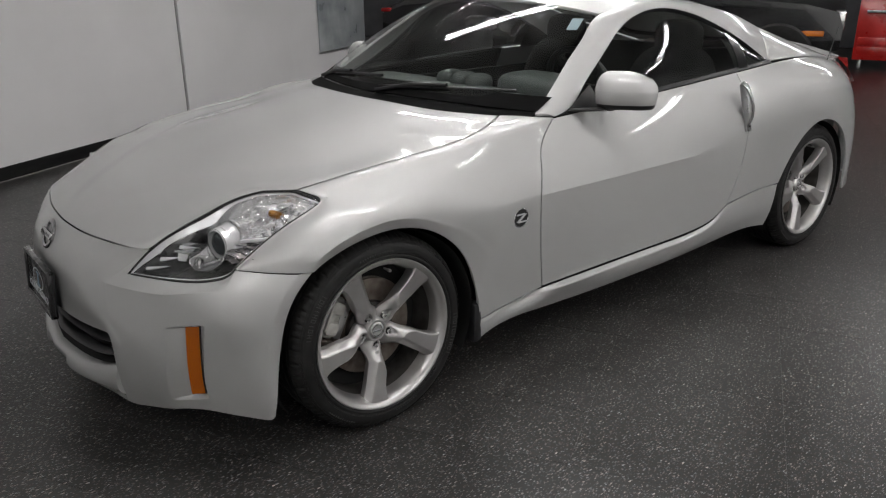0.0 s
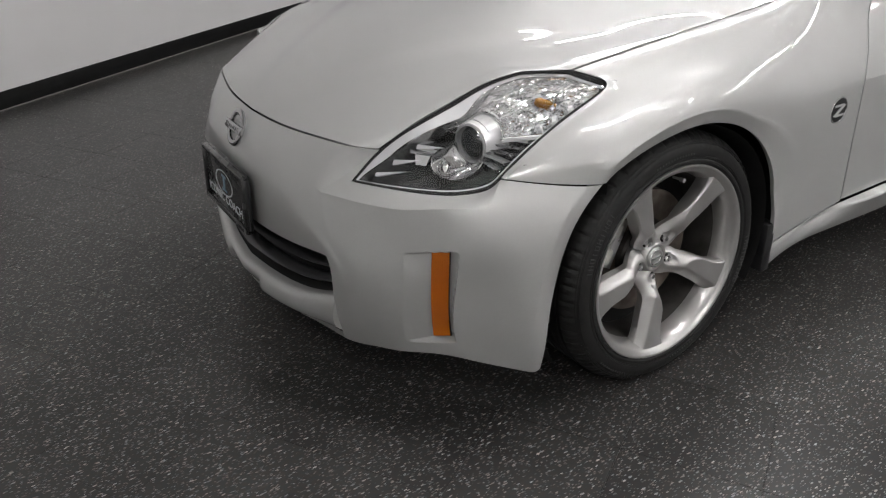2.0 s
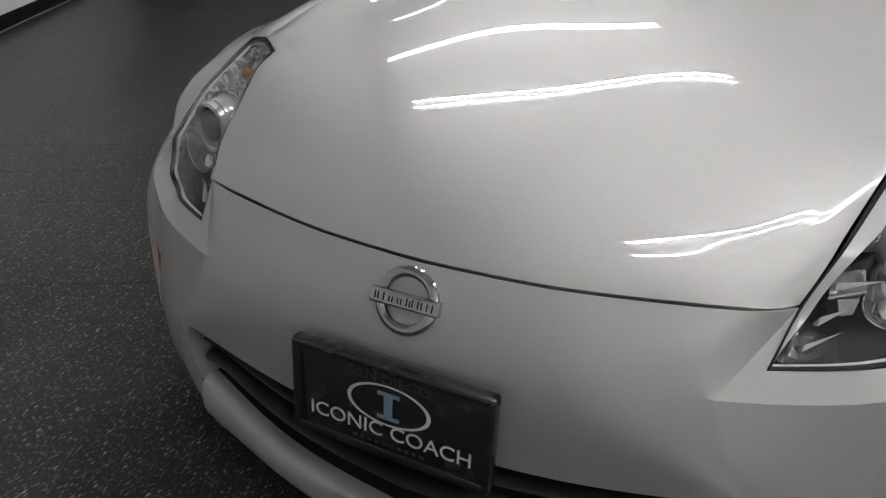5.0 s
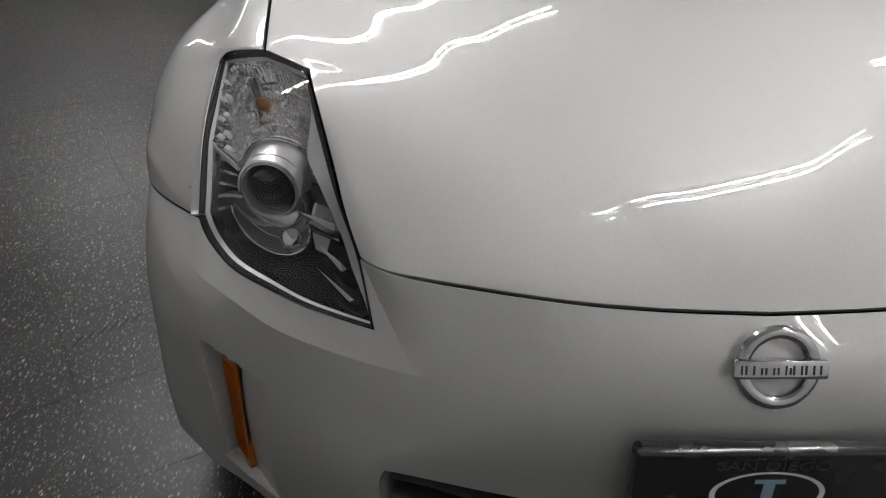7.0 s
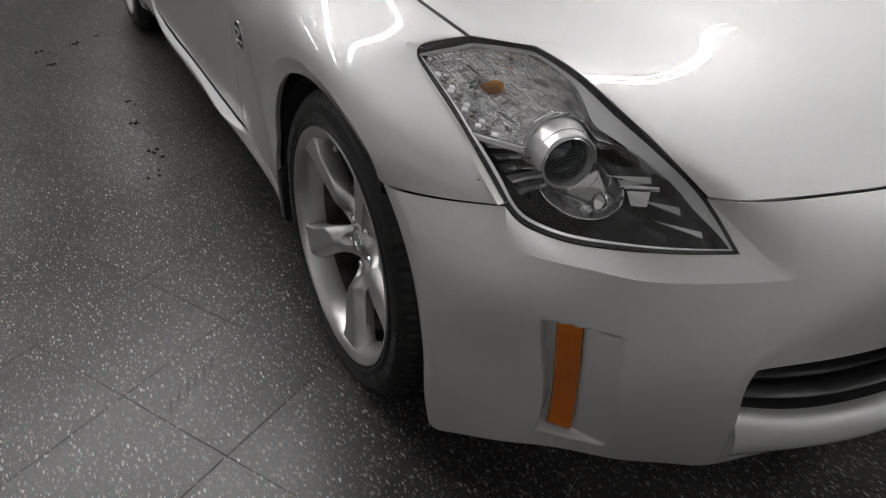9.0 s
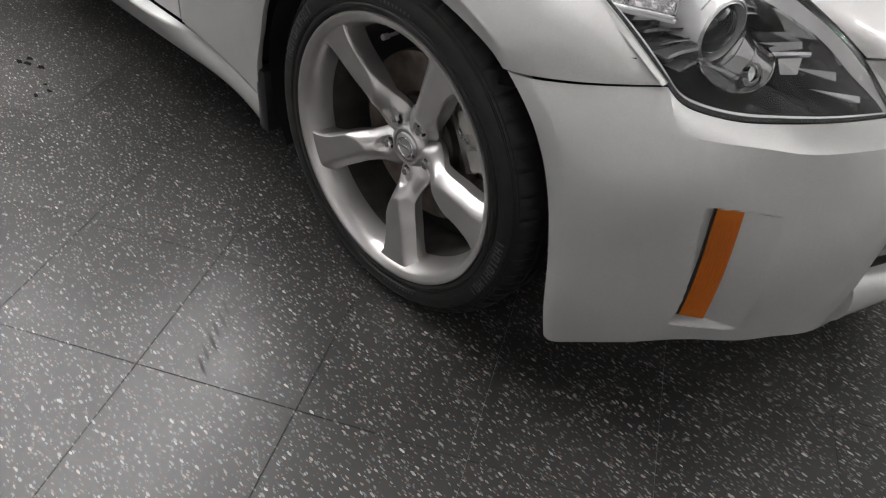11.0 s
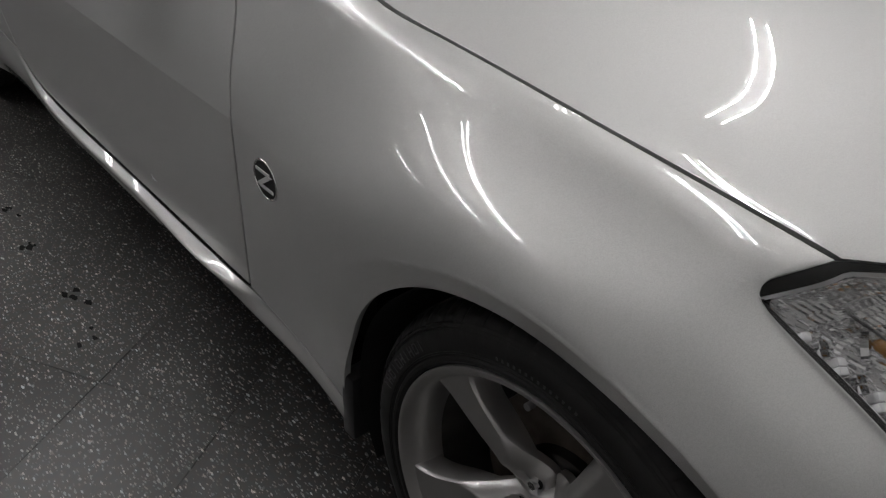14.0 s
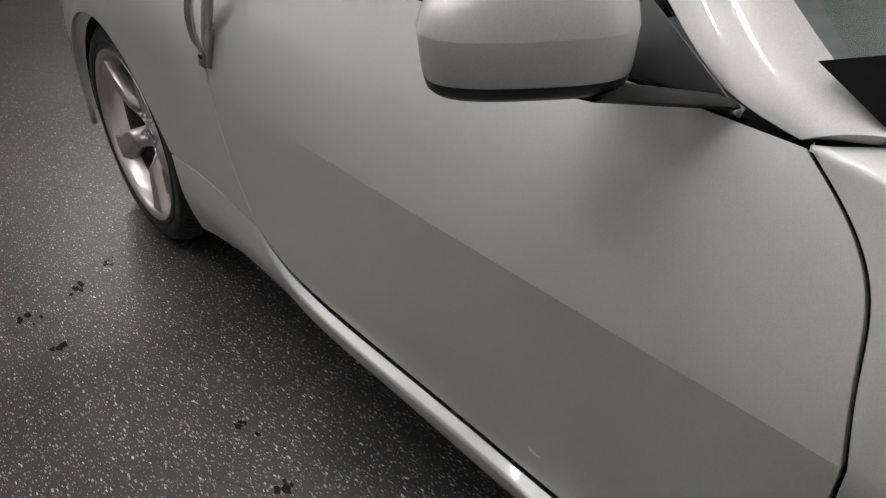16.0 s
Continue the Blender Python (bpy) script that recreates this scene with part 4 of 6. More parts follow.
def caliper(parent, angle):
    """A floating caliper: rounded housing with a window, pads and a rusty bracket."""
    m = Matrix.Rotation(-radians(angle), 4, "Y")
    bm = bmesh.new()
    box(bm, (.124, -.045, -.068), (.176, .020, .068), 0.016, m)
    box(bm, (.128, .012, -.056), (.172, .033, -.012), 0.009, m)
    box(bm, (.128, .012, .012), (.172, .033, .056), 0.009, m)
    box(bm, (.152, .012, -.05), (.176, .030, .05), 0.008, m)
    c = part("brake_caliper", bm, CALIPER, parent, "dull grey brake caliper")
    bm = bmesh.new()
    box(bm, (.096, -.02, -.088), (.118, .012, .088), 0.006, m)
    box(bm, (.108, -.01, -.092), (.160, .012, -.074), 0.006, m)
    box(bm, (.108, -.01, .074), (.160, .012, .092), 0.006, m)
    part("caliper_bracket", bm, DISC, c, "rusty caliper bracket")
    for y in (.006, .013):
        bm = bmesh.new()
        box(bm, (.101, y, -.062), (.127, y + .003, .062), 0.001, m)
        part("brake_pad", bm, SATIN if y > .01 else HAT, c)
    return c


def place_wheel(w, x, side, steer=0):
    w.parent = car
    w.matrix_basis = pose(x, side * .766, TYRE_R - .006 if x > -1 else TYRE_R + .002, 0, 0, (0 if side > 0 else 180) + steer) @ pose(0, 0, 0, 1.6 if x > -1 else .8)


front_left = build_wheel(-8)
caliper(front_left, 28)
place_wheel(front_left, 0, 1, 1)
front_right = build_wheel(180 + 8 - 72 * 2, -1)
caliper(front_right, 180 - 28)
place_wheel(front_right, 0, -1, 0)
for side, src in ((1, front_left), (-1, front_right)):
    rear = copy_thing(src, Matrix())
    rear.parent = car
    place_wheel(rear, -2.65, side)

# wheel wells
for x, rad, side in ((0, .352, 1), (0, .352, -1), (-2.65, .358, 1), (-2.65, .358, -1)):
    n, verts, faces = 40, [], []
    for i in range(n + 1):
        a = radians(-28 + 236 * i / n)
        px, pz = x + rad * 1.02 * math.cos(a) * (1.07 if a < 1 else 1.03), .318 + (rad - .012) * math.sin(a)
        for y in (.852, .84, .50):
            verts.append((px, side * y, pz))
    for i in range(n):
        for j in range(2):
            faces.append((i * 3 + j, i * 3 + j + 1, i * 3 + j + 4, i * 3 + j + 3))
    b = len(verts)
    mesh_object("wheel_well", verts, faces, MATT, car, "black plastic wheel arch liner")
    part("inner_guard", boxes(((x - .40, side * .5 - .01, .12), (x + .40, side * .5 + .01, .68))), MATT, car)
# mud flaps behind the front wheels
for side in (1, -1):
    ys = (.735, .868) if side > 0 else (-.868, -.735)
    part("mud_flap", boxes(((-.405, ys[0], .17), (-.37, ys[1], .315)), bevel=.008), BLACK, car, "black rubber mud flap")

# ---- headlights ----
L_UP = rail([(0, .632, .473, .569), (.12, .566, .493, .634), (.22, .51, .517, .674), (.38, .41, .547, .722), (.50, .345, .567, .753), (.60, .285, .583, .769), (.67, .24, .593, .775)],
            [(.67, .24, .593, .775), (.82, .165, .674, .781)], [(.82, .165, .674, .781), (.9, .147, .713, .774), (1, .119, .754, .759)])
L_LOW = rail([(0, .632, .473, .569), (.10, .59, .56, .571), (.2, .541, .62, .567), (.3, .496, .678, .570), (.38, .455, .713, .577), (.45, .427, .734, .592), (.49, .414, .743, .608)],
             [(.49, .414, .743, .608), (.65, .34, .750, .659), (.8, .26, .754, .703), (.92, .17, .755, .739), (1, .119, .754, .759)])
ul2 = np.unique(np.r_[np.linspace(0, 1, 61), .67, .82, .49])
up, lo = L_UP(ul2), L_LOW(ul2)
rows = 25
OUT = np.array([.56, .5, .66])
OUT = OUT / np.linalg.norm(OUT)


def lens_grid(inset, depth, bulge=.014):
    g = np.zeros((len(ul2), rows, 3))
    cen = np.array([.38, .645, .67])
    for i in range(len(ul2)):
        v = np.linspace(0, 1, rows)[:, None]
        g[i] = lo[i] * (1 - v) + up[i] * v + OUT * (4 * v * (1 - v) * bulge * np.linalg.norm(up[i] - lo[i]) / .2)
    if inset:
        d = cen - g
        g = g + d * inset
    return g - OUT * depth


def flip(verts, side):
    v = np.array(verts, float)
    if side < 0:
        v[:, 1] *= -1
    return v


def ball(center, radius, seg=24, squash=(1, 1, 1)):
    bm = bmesh.new()
    bmesh.ops.create_uvsphere(bm, u_segments=seg, v_segments=seg // 2, radius=radius)
    for v in bm.verts:
        v.co = Vector([v.co[i] * squash[i] + center[i] for i in range(3)])
    return bm


def turned(profile, at, aim, n=40):
    """A turned shape whose axis points along aim from at."""
    vs, fs = lathe(profile, n, "z")
    q = Vector(aim).to_track_quat("Z", "Y").to_matrix().to_4x4()
    m = Matrix.Translation(at) @ q
    return bm_of([m @ Vector(v) for v in vs], fs)


def mir(p, side):
    return (p[0], p[1] * side, p[2])


LAMP_HOUSING = add_noise(material("housing_black", (.01, .01, .01), .5), 30, (.008, .008, .008), (.014, .014, .014))
PRISM = add_noise(material("prism_reflector", (0.9, 0.9, 0.91), 0.06, 0.8, Coat_Weight=1.0, Coat_Roughness=0.01), 60, (0.92, 0.92, 0.93), (0.99, 0.99, 0.99), (0.03, 0.09))
SMOKE = add_noise(material("smoked_chrome", (.66, .66, .67), .1, .8), 40, (.6, .6, .61), (.72, .72, .73), (.07, .14))
BRIGHT = add_noise(material("bright_satin", (.84, .84, .85), .2, .45, Coat_Weight=.6, Coat_Roughness=.02), 40, (.78, .78, .79), (.9, .9, .9), (.15, .25))
BEZEL = add_noise(material("bezel_grey", (.88, .88, .9), .22, .12, Coat_Weight=.6, Coat_Roughness=.03), 25, (.84, .84, .86), (.92, .92, .93), (.16, .28))
BOWL = add_noise(material("bowl_chrome", (.6, .6, .61), .08, .9), 30, (.54, .54, .55), (.66, .66, .67), (.05, .12))
LAMPBLACK = add_noise(material("glossy_black", (.012, .012, .013), .1, 0, Coat_Weight=1.0), 30, (.009, .009, .01), (.018, .018, .02), (.06, .16))
LAMPFLOOR = add_noise(material("dark_chrome", (.06, .06, .062), .08, .5, Coat_Weight=1.0, Coat_Roughness=.02), 30, (.04, .04, .042), (.08, .08, .083), (.05, .1))
AIM = Vector((.93, .18, .02)).normalized()
AIM_NP = np.array(AIM)
LAMP_C = np.array([.38, .645, .67])


def lamp_point(t, upper, inward, down):
    """A point near the lamp's outline: inward along the cover, down into the lamp."""
    p = (L_UP if upper else L_LOW)(np.array([t]))[0]
    d = LAMP_C - p
    return p + d / np.linalg.norm(d) * inward - OUT * down


def even_curve(pts, n):
    pts = np.array(pts, float)
    d = np.r_[0, np.cumsum(np.linalg.norm(np.diff(pts, axis=0), axis=1))]
    u = np.linspace(0, d[-1], n)
    return np.stack([np.interp(u, d, pts[:, k]) for k in range(3)], 1)


def tube_on(pts, r, k=8):
    """A round bar along a line of points."""
    pts = [Vector(p) for p in pts]
    verts, faces = [], []
    for i, p in enumerate(pts):
        d = (pts[min(i + 1, len(pts) - 1)] - pts[max(i - 1, 0)]).normalized()
        m = d.to_track_quat("Z", "Y").to_matrix()
        for j in range(k):
            q = 2 * math.pi * j / k
            verts.append(p + m @ Vector((r * math.cos(q), r * math.sin(q), 0)))
    for i in range(len(pts) - 1):
        for j in range(k):
            faces.append((i * k + j, i * k + (j + 1) % k, (i + 1) * k + (j + 1) % k, (i + 1) * k + j))
    return np.array(verts), faces


def sheet(g, side):
    n, m = g.shape[:2]
    if side < 0:
        g = g[::-1]
    return flip(g.reshape(-1, 3), side), [(i * m + j, (i + 1) * m + j, (i + 1) * m + j + 1, i * m + j + 1) for i in range(n - 1) for j in range(m - 1)]


def arc_turned(profile, at, aim, a0, a1, n=40):
    """Part of a turned shape, from angle a0 to a1 (90 is up)."""
    aim = Vector(aim).normalized()
    right = aim.cross(Vector((0, 0, 1))).normalized()
    up = right.cross(aim)
    g = np.zeros((n, len(profile), 3))
    for i, q in enumerate(np.radians(np.linspace(a0, a1, n))):
        for j, (r, h) in enumerate(profile):
            g[i, j] = Vector(at) + aim * h + right * (r * math.cos(q)) + up * (r * math.sin(q))
    return g


# edge between the front chamber and the indicator chamber, from the outer side inwards
LENS_AT = np.array([.414, .634, .654])
arc = arc_turned([(.0605, -.045)], LENS_AT, AIM, 22, 158, 24)[:, 0]
if arc[0, 1] < arc[-1, 1]:
    arc = arc[::-1]
EDGE = even_curve([(.300, .738, .679), (.318, .726, .677), (.367, .686, .671)] + list(arc[2:-2]) + [(.405, .573, .676), (.425, .545, .667), (.432, .536, .673)], 46)


def headlight(side):
    h = new("headlight")
    h.parent = car
    h["label"] = "clear headlight with projector lamp and amber indicator bulb"

    def add_mesh(name, vf, mat, label="", smooth=True, sharp=40, parent=None):
        return mesh_object(name, vf[0], vf[1], mat, parent or h, label, smooth, sharp)

    cover = lens_grid(0, 0)
    n, m = cover.shape[:2]
    aim = Vector(mir(AIM, side))
    # outline rings: seal, chrome bezel, inner wall
    tl, tu = np.linspace(0, 1, 60), np.linspace(0, 1, 60)[::-1]

    def tip(t):
        return .009 * float(smooth(.72, .90, t))

    def ring_at(inward, down, wide=0.0):
        low = [lamp_point(t, False, inward + tip(t) * (inward > 0), down) for t in tl]
        top = [lamp_point(t, True, inward + tip(t) * (inward > 0) + wide * float(smooth(.0, .08, t) * (1 - smooth(.34, .56, t))), down) for t in tu[1:-1]]
        return np.array(low + top)

    def band(r0, r1):
        k = len(r0)
        return flip(np.concatenate([r0, r1]), side), [(q, (q + 1) % k, k + (q + 1) % k, k + q) for q in range(k)]

    add_mesh("seal", band(ring_at(0, -.001), ring_at(.0088, .001)), MATT, "black rubber seal")
    add_mesh("bezel", band(ring_at(.0088, .003), ring_at(.0145, .0065, .028)), BEZEL, "bright silver bezel")
    add_mesh("bezel_edge", band(ring_at(.0145, .0065, .028), ring_at(.0165, .012, .0285)), CHROME)
    add_mesh("lamp_wall", band(ring_at(.0165, .012, .0285), ring_at(.021, .05, .030)), SMOKE)
    # indicator chamber: a dished sheet of small prisms
    rear = even_curve([lamp_point(t, False, .016 + tip(t), .012) for t in np.linspace(.70, .99, 16)] + [lamp_point(t, True, .016 + tip(t), .012) for t in np.linspace(.99, .40, 24)], 46)
    R = 26
    v = np.linspace(0, 1, R)[None, :, None]
    base = EDGE[:, None] * (1 - v) + rear[:, None] * v
    sag = (np.sin(np.pi * np.linspace(0, 1, R)) ** .6)[None, :] * (np.sin(np.pi * np.linspace(0.02, .98, 46)) ** .5)[:, None]
    base = base - OUT * (sag * .024)[:, :, None]
    fine = np.zeros((131, 75, 3))
    for k in range(3):
        rows_k = np.stack([np.interp(np.linspace(0, 45, 131), np.arange(46), base[:, j, k]) for j in range(R)], 1)
        fine[:, :, k] = np.stack([np.interp(np.linspace(0, R - 1, 75), np.arange(R), rows_k[i]) for i in range(131)], 0)
    odd = (np.arange(131)[:, None] % 2) * np.ones((1, 75))
    rng = np.random.default_rng(5)
    uneven = np.repeat(rng.uniform(.5, 1.5, (131, 15)), 5, 1)
    # broad facets of the reflector behind the small prisms
    patch = np.kron(rng.uniform(-1, 1, (14, 10)), np.ones((10, 8)))[:131, :75]
    fa, fc = np.arange(131) % 10 / 10 - .5, np.arange(75) % 8 / 8 - .5
    lean = patch * fa[:, None] * .0095 + np.roll(patch, 3, 1) * fc[None] * .0095
    calm = np.minimum(1, np.minimum(np.arange(131), 130 - np.arange(131)) / 6)[:, None] * np.minimum(1, np.minimum(np.arange(75), 74 - np.arange(75)) / 5)[None]
    fine = fine + OUT * (odd * uneven * .0007 + lean * calm)[:, :, None]
    add_mesh("reflector", sheet(fine, side), PRISM, "clear prism reflector of the indicator", smooth=False)
    add_mesh("chamber_edge", (lambda vf: (flip(vf[0], side), vf[1]))(tube_on(EDGE, .0026)), CHROME)
    lower = EDGE - OUT * .03 + AIM_NP * .004
    add_mesh("chamber_wall", sheet(np.stack([EDGE, EDGE + AIM_NP * .005 - OUT * .004, lower], 1), side), CHROME)
    # ribbed step under the outer corner of the chamber
    for i in range(2):
        q = EDGE[:13] + AIM_NP * (.006 + .007 * i) - OUT * (.004 + .007 * i)
        add_mesh("chamber_rib", (lambda vf: (flip(vf[0], side), vf[1]))(tube_on(q, .0032)), BEZEL)
    # bulb and its clear tube
    part("amber_bulb", turned([(.0, .027), (.0065, .0255), (.0108, .019), (.0120, .008), (.0116, -.006), (.009, -.016)], mir((.238, .670, .716), side), (.72, -.25 * side, .35), 24), AMBER_BULB, h, "amber indicator bulb")
    part("bulb_holder", turned([(.012, -.014), (.024, -.015), (.0245, -.022), (.0, -.024)], mir((.238, .670, .716), side), (.72, -.25 * side, .35), 24), CHROME, h, "bright bulb holder")
    # small square prisms along the rear tip
    for i in range(8):
        for j in range(2):
            c = lamp_point(.74 + .028 * i, False, .031 + .017 * j, .009)
            bm = bmesh.new()
            box(bm, (-.0042, -.0052, -.008), (.0042, .0052, .006), .0012, Matrix.Translation(mir(c, side)) @ Euler((.25 * side, .5, .62 * side)).to_matrix().to_4x4())
            part("prism_block", bm, BEZEL if (i + j) % 2 else CHROME, h)
    # front chamber: glossy black floor
    front = even_curve([lamp_point(t, False, .018, .035) for t in np.linspace(.66, .02, 30)] + [lamp_point(t, True, .018 + .012 * float(smooth(.03, .12, t)), .035) for t in np.linspace(.05, .40, 16)], 46)
    v = np.linspace(0, 1, 14)[None, :, None]
    fl = (EDGE - OUT * .03)[:, None] * (1 - v) + front[:, None] * v
    fl = fl - OUT * (np.sin(np.pi * np.linspace(0, 1, 14)) * .028)[None, :, None]
    add_mesh("lamp_floor", sheet(fl, side), LAMPFLOOR, "glossy black lamp floor")
    # projector
    pc = Vector(mir(LENS_AT, side))
    part("projector_collar", turned([(.052, -.06), (.0485, -.03), (.0465, -.004), (.044, .001), (.0405, -.002), (.039, -.02)], pc, aim), SMOKE, h, "smoked projector collar")
    dome = arc_turned([(.0445, .003), (.0475, .002), (.0495, -.012), (.0525, -.028), (.057, -.046), (.0595, -.058)], LENS_AT, AIM, -8, 188, 40)
    add_mesh("projector_hood", sheet(dome, side), BRIGHT, "satin silver hood over the projector")
    ridge = arc_turned([(.0500, -.0125), (.0508, -.0135), (.0500, -.0145)], LENS_AT, AIM, 40, 140, 24)
    add_mesh("hood_ridge", sheet(ridge, side), SMOKE)
    part("projector_bezel", turned([(.0425, -.010), (.0418, .003), (.0408, .0040), (.0399, .002), (.0390, -.012)], pc, aim), BRIGHT, h, "silver ring round the projector glass")
    part("projector_lens", turned([(.0395, -.014), (.0375, -.006), (.030, .002), (.019, .0075), (.007, .0098), (.0, .0100)], pc, aim), PROJ, h, "dark projector glass")
    # bowl under the projector with a thin bright rim
    c, ea, eb = np.array([.4475, .63, .627]), np.array([.0255, -.0595, -.004]), np.array([.0225, -.006, -.046])
    th = np.linspace(0, math.pi, 30)
    rim = c + ea * np.cos(th)[:, None] + eb * np.sin(th)[:, None]
    coll = arc_turned([(.047, -.006)], LENS_AT, AIM, 0, -180, 30)[:, 0]
    if (coll[0] - rim[0]) @ (coll[0] - rim[0]) > (coll[-1] - rim[0]) @ (coll[-1] - rim[0]):
        coll = coll[::-1]
    v = np.linspace(0, 1, 10)[None, :, None]
    bowl = rim[:, None] * (1 - v) + coll[:, None] * v - AIM_NP * (np.sin(np.pi * v) * .014)
    add_mesh("lower_bowl", sheet(bowl, side), BOWL, "smoked bowl below the projector")
    add_mesh("bowl_rim", (lambda vf: (flip(vf[0], side), vf[1]))(tube_on(rim, .0016)), CHROME)
    for q in (.33, .66):
        line = rim * (1 - q) + coll * q - AIM_NP * (math.sin(math.pi * q) * .014 - .0012)
        add_mesh("bowl_ridge", (lambda vf: (flip(vf[0], side), vf[1]))(tube_on(line, .0008, 6)), SMOKE)
    skirt = np.stack([rim, rim - OUT * .02 - AIM_NP * .01], 1)
    add_mesh("bowl_skirt", sheet(skirt, side), LAMPBLACK)
    sl = c + ea * .45 + eb * .52 - AIM_NP * .004
    part("small_lamp", turned([(.017, -.008), (.016, .002), (.010, .006), (.0, .007)], mir(sl, side), (aim + Vector((0, 0, .5))).normalized(), 24), CHROME, h)
    # ribs between the projector and the outer wall
    for i in range(5):
        f = i / 4
        s0 = np.array([.328, .724, .666]) * (1 - f) + np.array([.412, .714, .622]) * f
        s1 = np.array([.370, .678, .668]) * (1 - f) + np.array([.424, .676, .634]) * f
        back = np.array([-.03, -.006, -.004])
        g = np.stack([np.stack([s0, s0 * .5 + s1 * .5 + (0, .002, .002), s1]), np.stack([s0, (s0 + s1) / 2 + (0, .002, .002), s1]) + (0, 0, -.005), np.stack([s0, (s0 + s1) / 2, s1]) + back + (0, 0, -.005)], 1)
        add_mesh("rib", sheet(g, side), BRIGHT if i in (0, 3) else SMOKE, sharp=20)
    # chrome steps between the projector and the inner edge
    for p0, p1, deep in (((.469, .572, .628), (.506, .526, .630), .045), ((.392, .578, .665), (.427, .541, .668), .035)):
        p0, p1 = np.array(p0), np.array(p1)
        back = np.array([-.9, -.1, .28]) * deep
        g = np.stack([np.stack([p0 + (0, 0, -.009), p1 + (0, 0, -.008)]), np.stack([p0, p1]), np.stack([p0, p1]) + back], 1)
        add_mesh("chrome_step", sheet(g, side), CHROME, sharp=20)
        g2 = np.stack([np.stack([p0 + (0, 0, -.009), p1 + (0, 0, -.008)]), np.stack([p0, p1]) + (-.012, .004, -.035)], 1)
        add_mesh("step_face", sheet(g2, side), LAMPBLACK, sharp=20)
    wedge_v = [(.478, .566, .620), (.50, .538, .622), (.505, .545, .600), (.488, .562, .598)]
    mesh_object("white_facet", flip(wedge_v, side), [(0, 1, 2, 3)], BRIGHT, h, smooth=False)
    # slim bright spears from the inner bezel
    for tip, root, wide in (((.452, .590, .640), (.492, .533, .636), .006), ((.498, .556, .612), (.548, .520, .608), .007), ((.53, .553, .592), (.588, .508, .586), .005)):
        tip, root = np.array(tip), np.array(root)
        up_w = np.array([-.35, .1, .9]) * wide
        vs = [tip, root + up_w, root - up_w, root - np.array([.012, .006, .012])]
        mesh_object("lamp_spear", flip(vs, side), [(0, 1, 2), (0, 2, 3), (0, 3, 1), (1, 3, 2)] if side > 0 else [(0, 2, 1), (0, 3, 2), (0, 1, 3), (1, 2, 3)], BEZEL, h, smooth=False)
    # clear tube before the indicator bulb
    vs, fs = tube_on([np.array([.222, .672, .712]) + OUT * .012 + np.array([.30, -.10, -.12]) * k for k in np.linspace(-.12, .42, 8)], .011, 14)
    tube = mesh_object("bulb_tube", flip(vs, side), fs, CLEAR, h, "clear tube over the bulb")
    tube.visible_shadow = False
    # bright inner line along the lower edge
    tt = np.linspace(.03, .47, 24)
    add_mesh("lower_trim", sheet(np.stack([[lamp_point(t, False, .017, .010) for t in tt], [lamp_point(t, False, .022, .020) for t in tt]], 1), side), CHROME)
    # cover
    ob = add_mesh("cover", sheet(cover, side), CLEAR, "clear plastic cover", sharp=0)
    ob.visible_shadow = False
    return h


for side in (1, -1):
    headlight(side)

# ---- side markers in the bumper pockets ----
tcol = np.linspace(.55, .645, 39)
skin = bumper_grid(tcol)
skin_n = normals_of(skin)
if skin_n[5, 5, 0] < 0:
    skin_n = -skin_n


def on_skin(t, z, sunk):
    """A point of the bumper's skin at t and height z, pushed inwards."""
    i = np.clip((t - tcol[0]) / (tcol[1] - tcol[0]), 0, len(tcol) - 1.001)
    out = []
    for k in (int(i), int(i) + 1):
        o = np.argsort(skin[k, 10:, 2])
        col, nrm = skin[k, 10:][o], skin_n[k, 10:][o]
        out.append(np.array([np.interp(z, col[:, 2], col[:, c]) for c in range(3)]) - sunk * np.array([np.interp(z, col[:, 2], nrm[:, c]) for c in range(3)]))
    return out[0] * (1 - i % 1) + out[1] * (i % 1)


def marker_sheet(grow, proud, n=9, m=25):
    g = np.zeros((n, m, 3))
    for i, e in enumerate(np.linspace(0, 1, n)):
        for j, f in enumerate(np.linspace(0, 1, m)):
            t = (.5695 + .0215 * f) * (1 - e) + (.6035 + .0185 * f) * e + (e - .5) * grow * .07
            g[i, j] = on_skin(t, .2365 - grow * .08 + (.2165 + grow * .16) * f, .0065 + .0095 * e - proud)
        f = np.linspace(0, 1, m)[:, None]
        g[i] = g[i] * .35 + (g[i, :1] * (1 - f) + g[i, -1:] * f) * .65
    return g


for side in (1, -1):
    marker = panel("side_marker", marker_sheet(0, .0015), AMBER, car, side, outward=(0, 0, .35), gap=0, lip=.02, label="amber side marker lens")
    panel("marker_housing", marker_sheet(.035, -.0015), LAMP_HOUSING, marker, side, outward=(0, 0, .35), gap=0, lip=.02, label="black housing round the lens")
    for k in range(1, 9):
        rib = marker_sheet(0, .0022)[k:k + 1, 2:-2]
        vf = tube_on(list(rib[0]), .0007, 5)
        mesh_object("lens_flute", flip(vf[0], side), vf[1], AMBER, marker)

# ---- emblem, plate, badges ----
EMB = Matrix.Translation((.7325, 0, .5915)) @ Euler((0, radians(66), 0)).to_matrix().to_4x4()


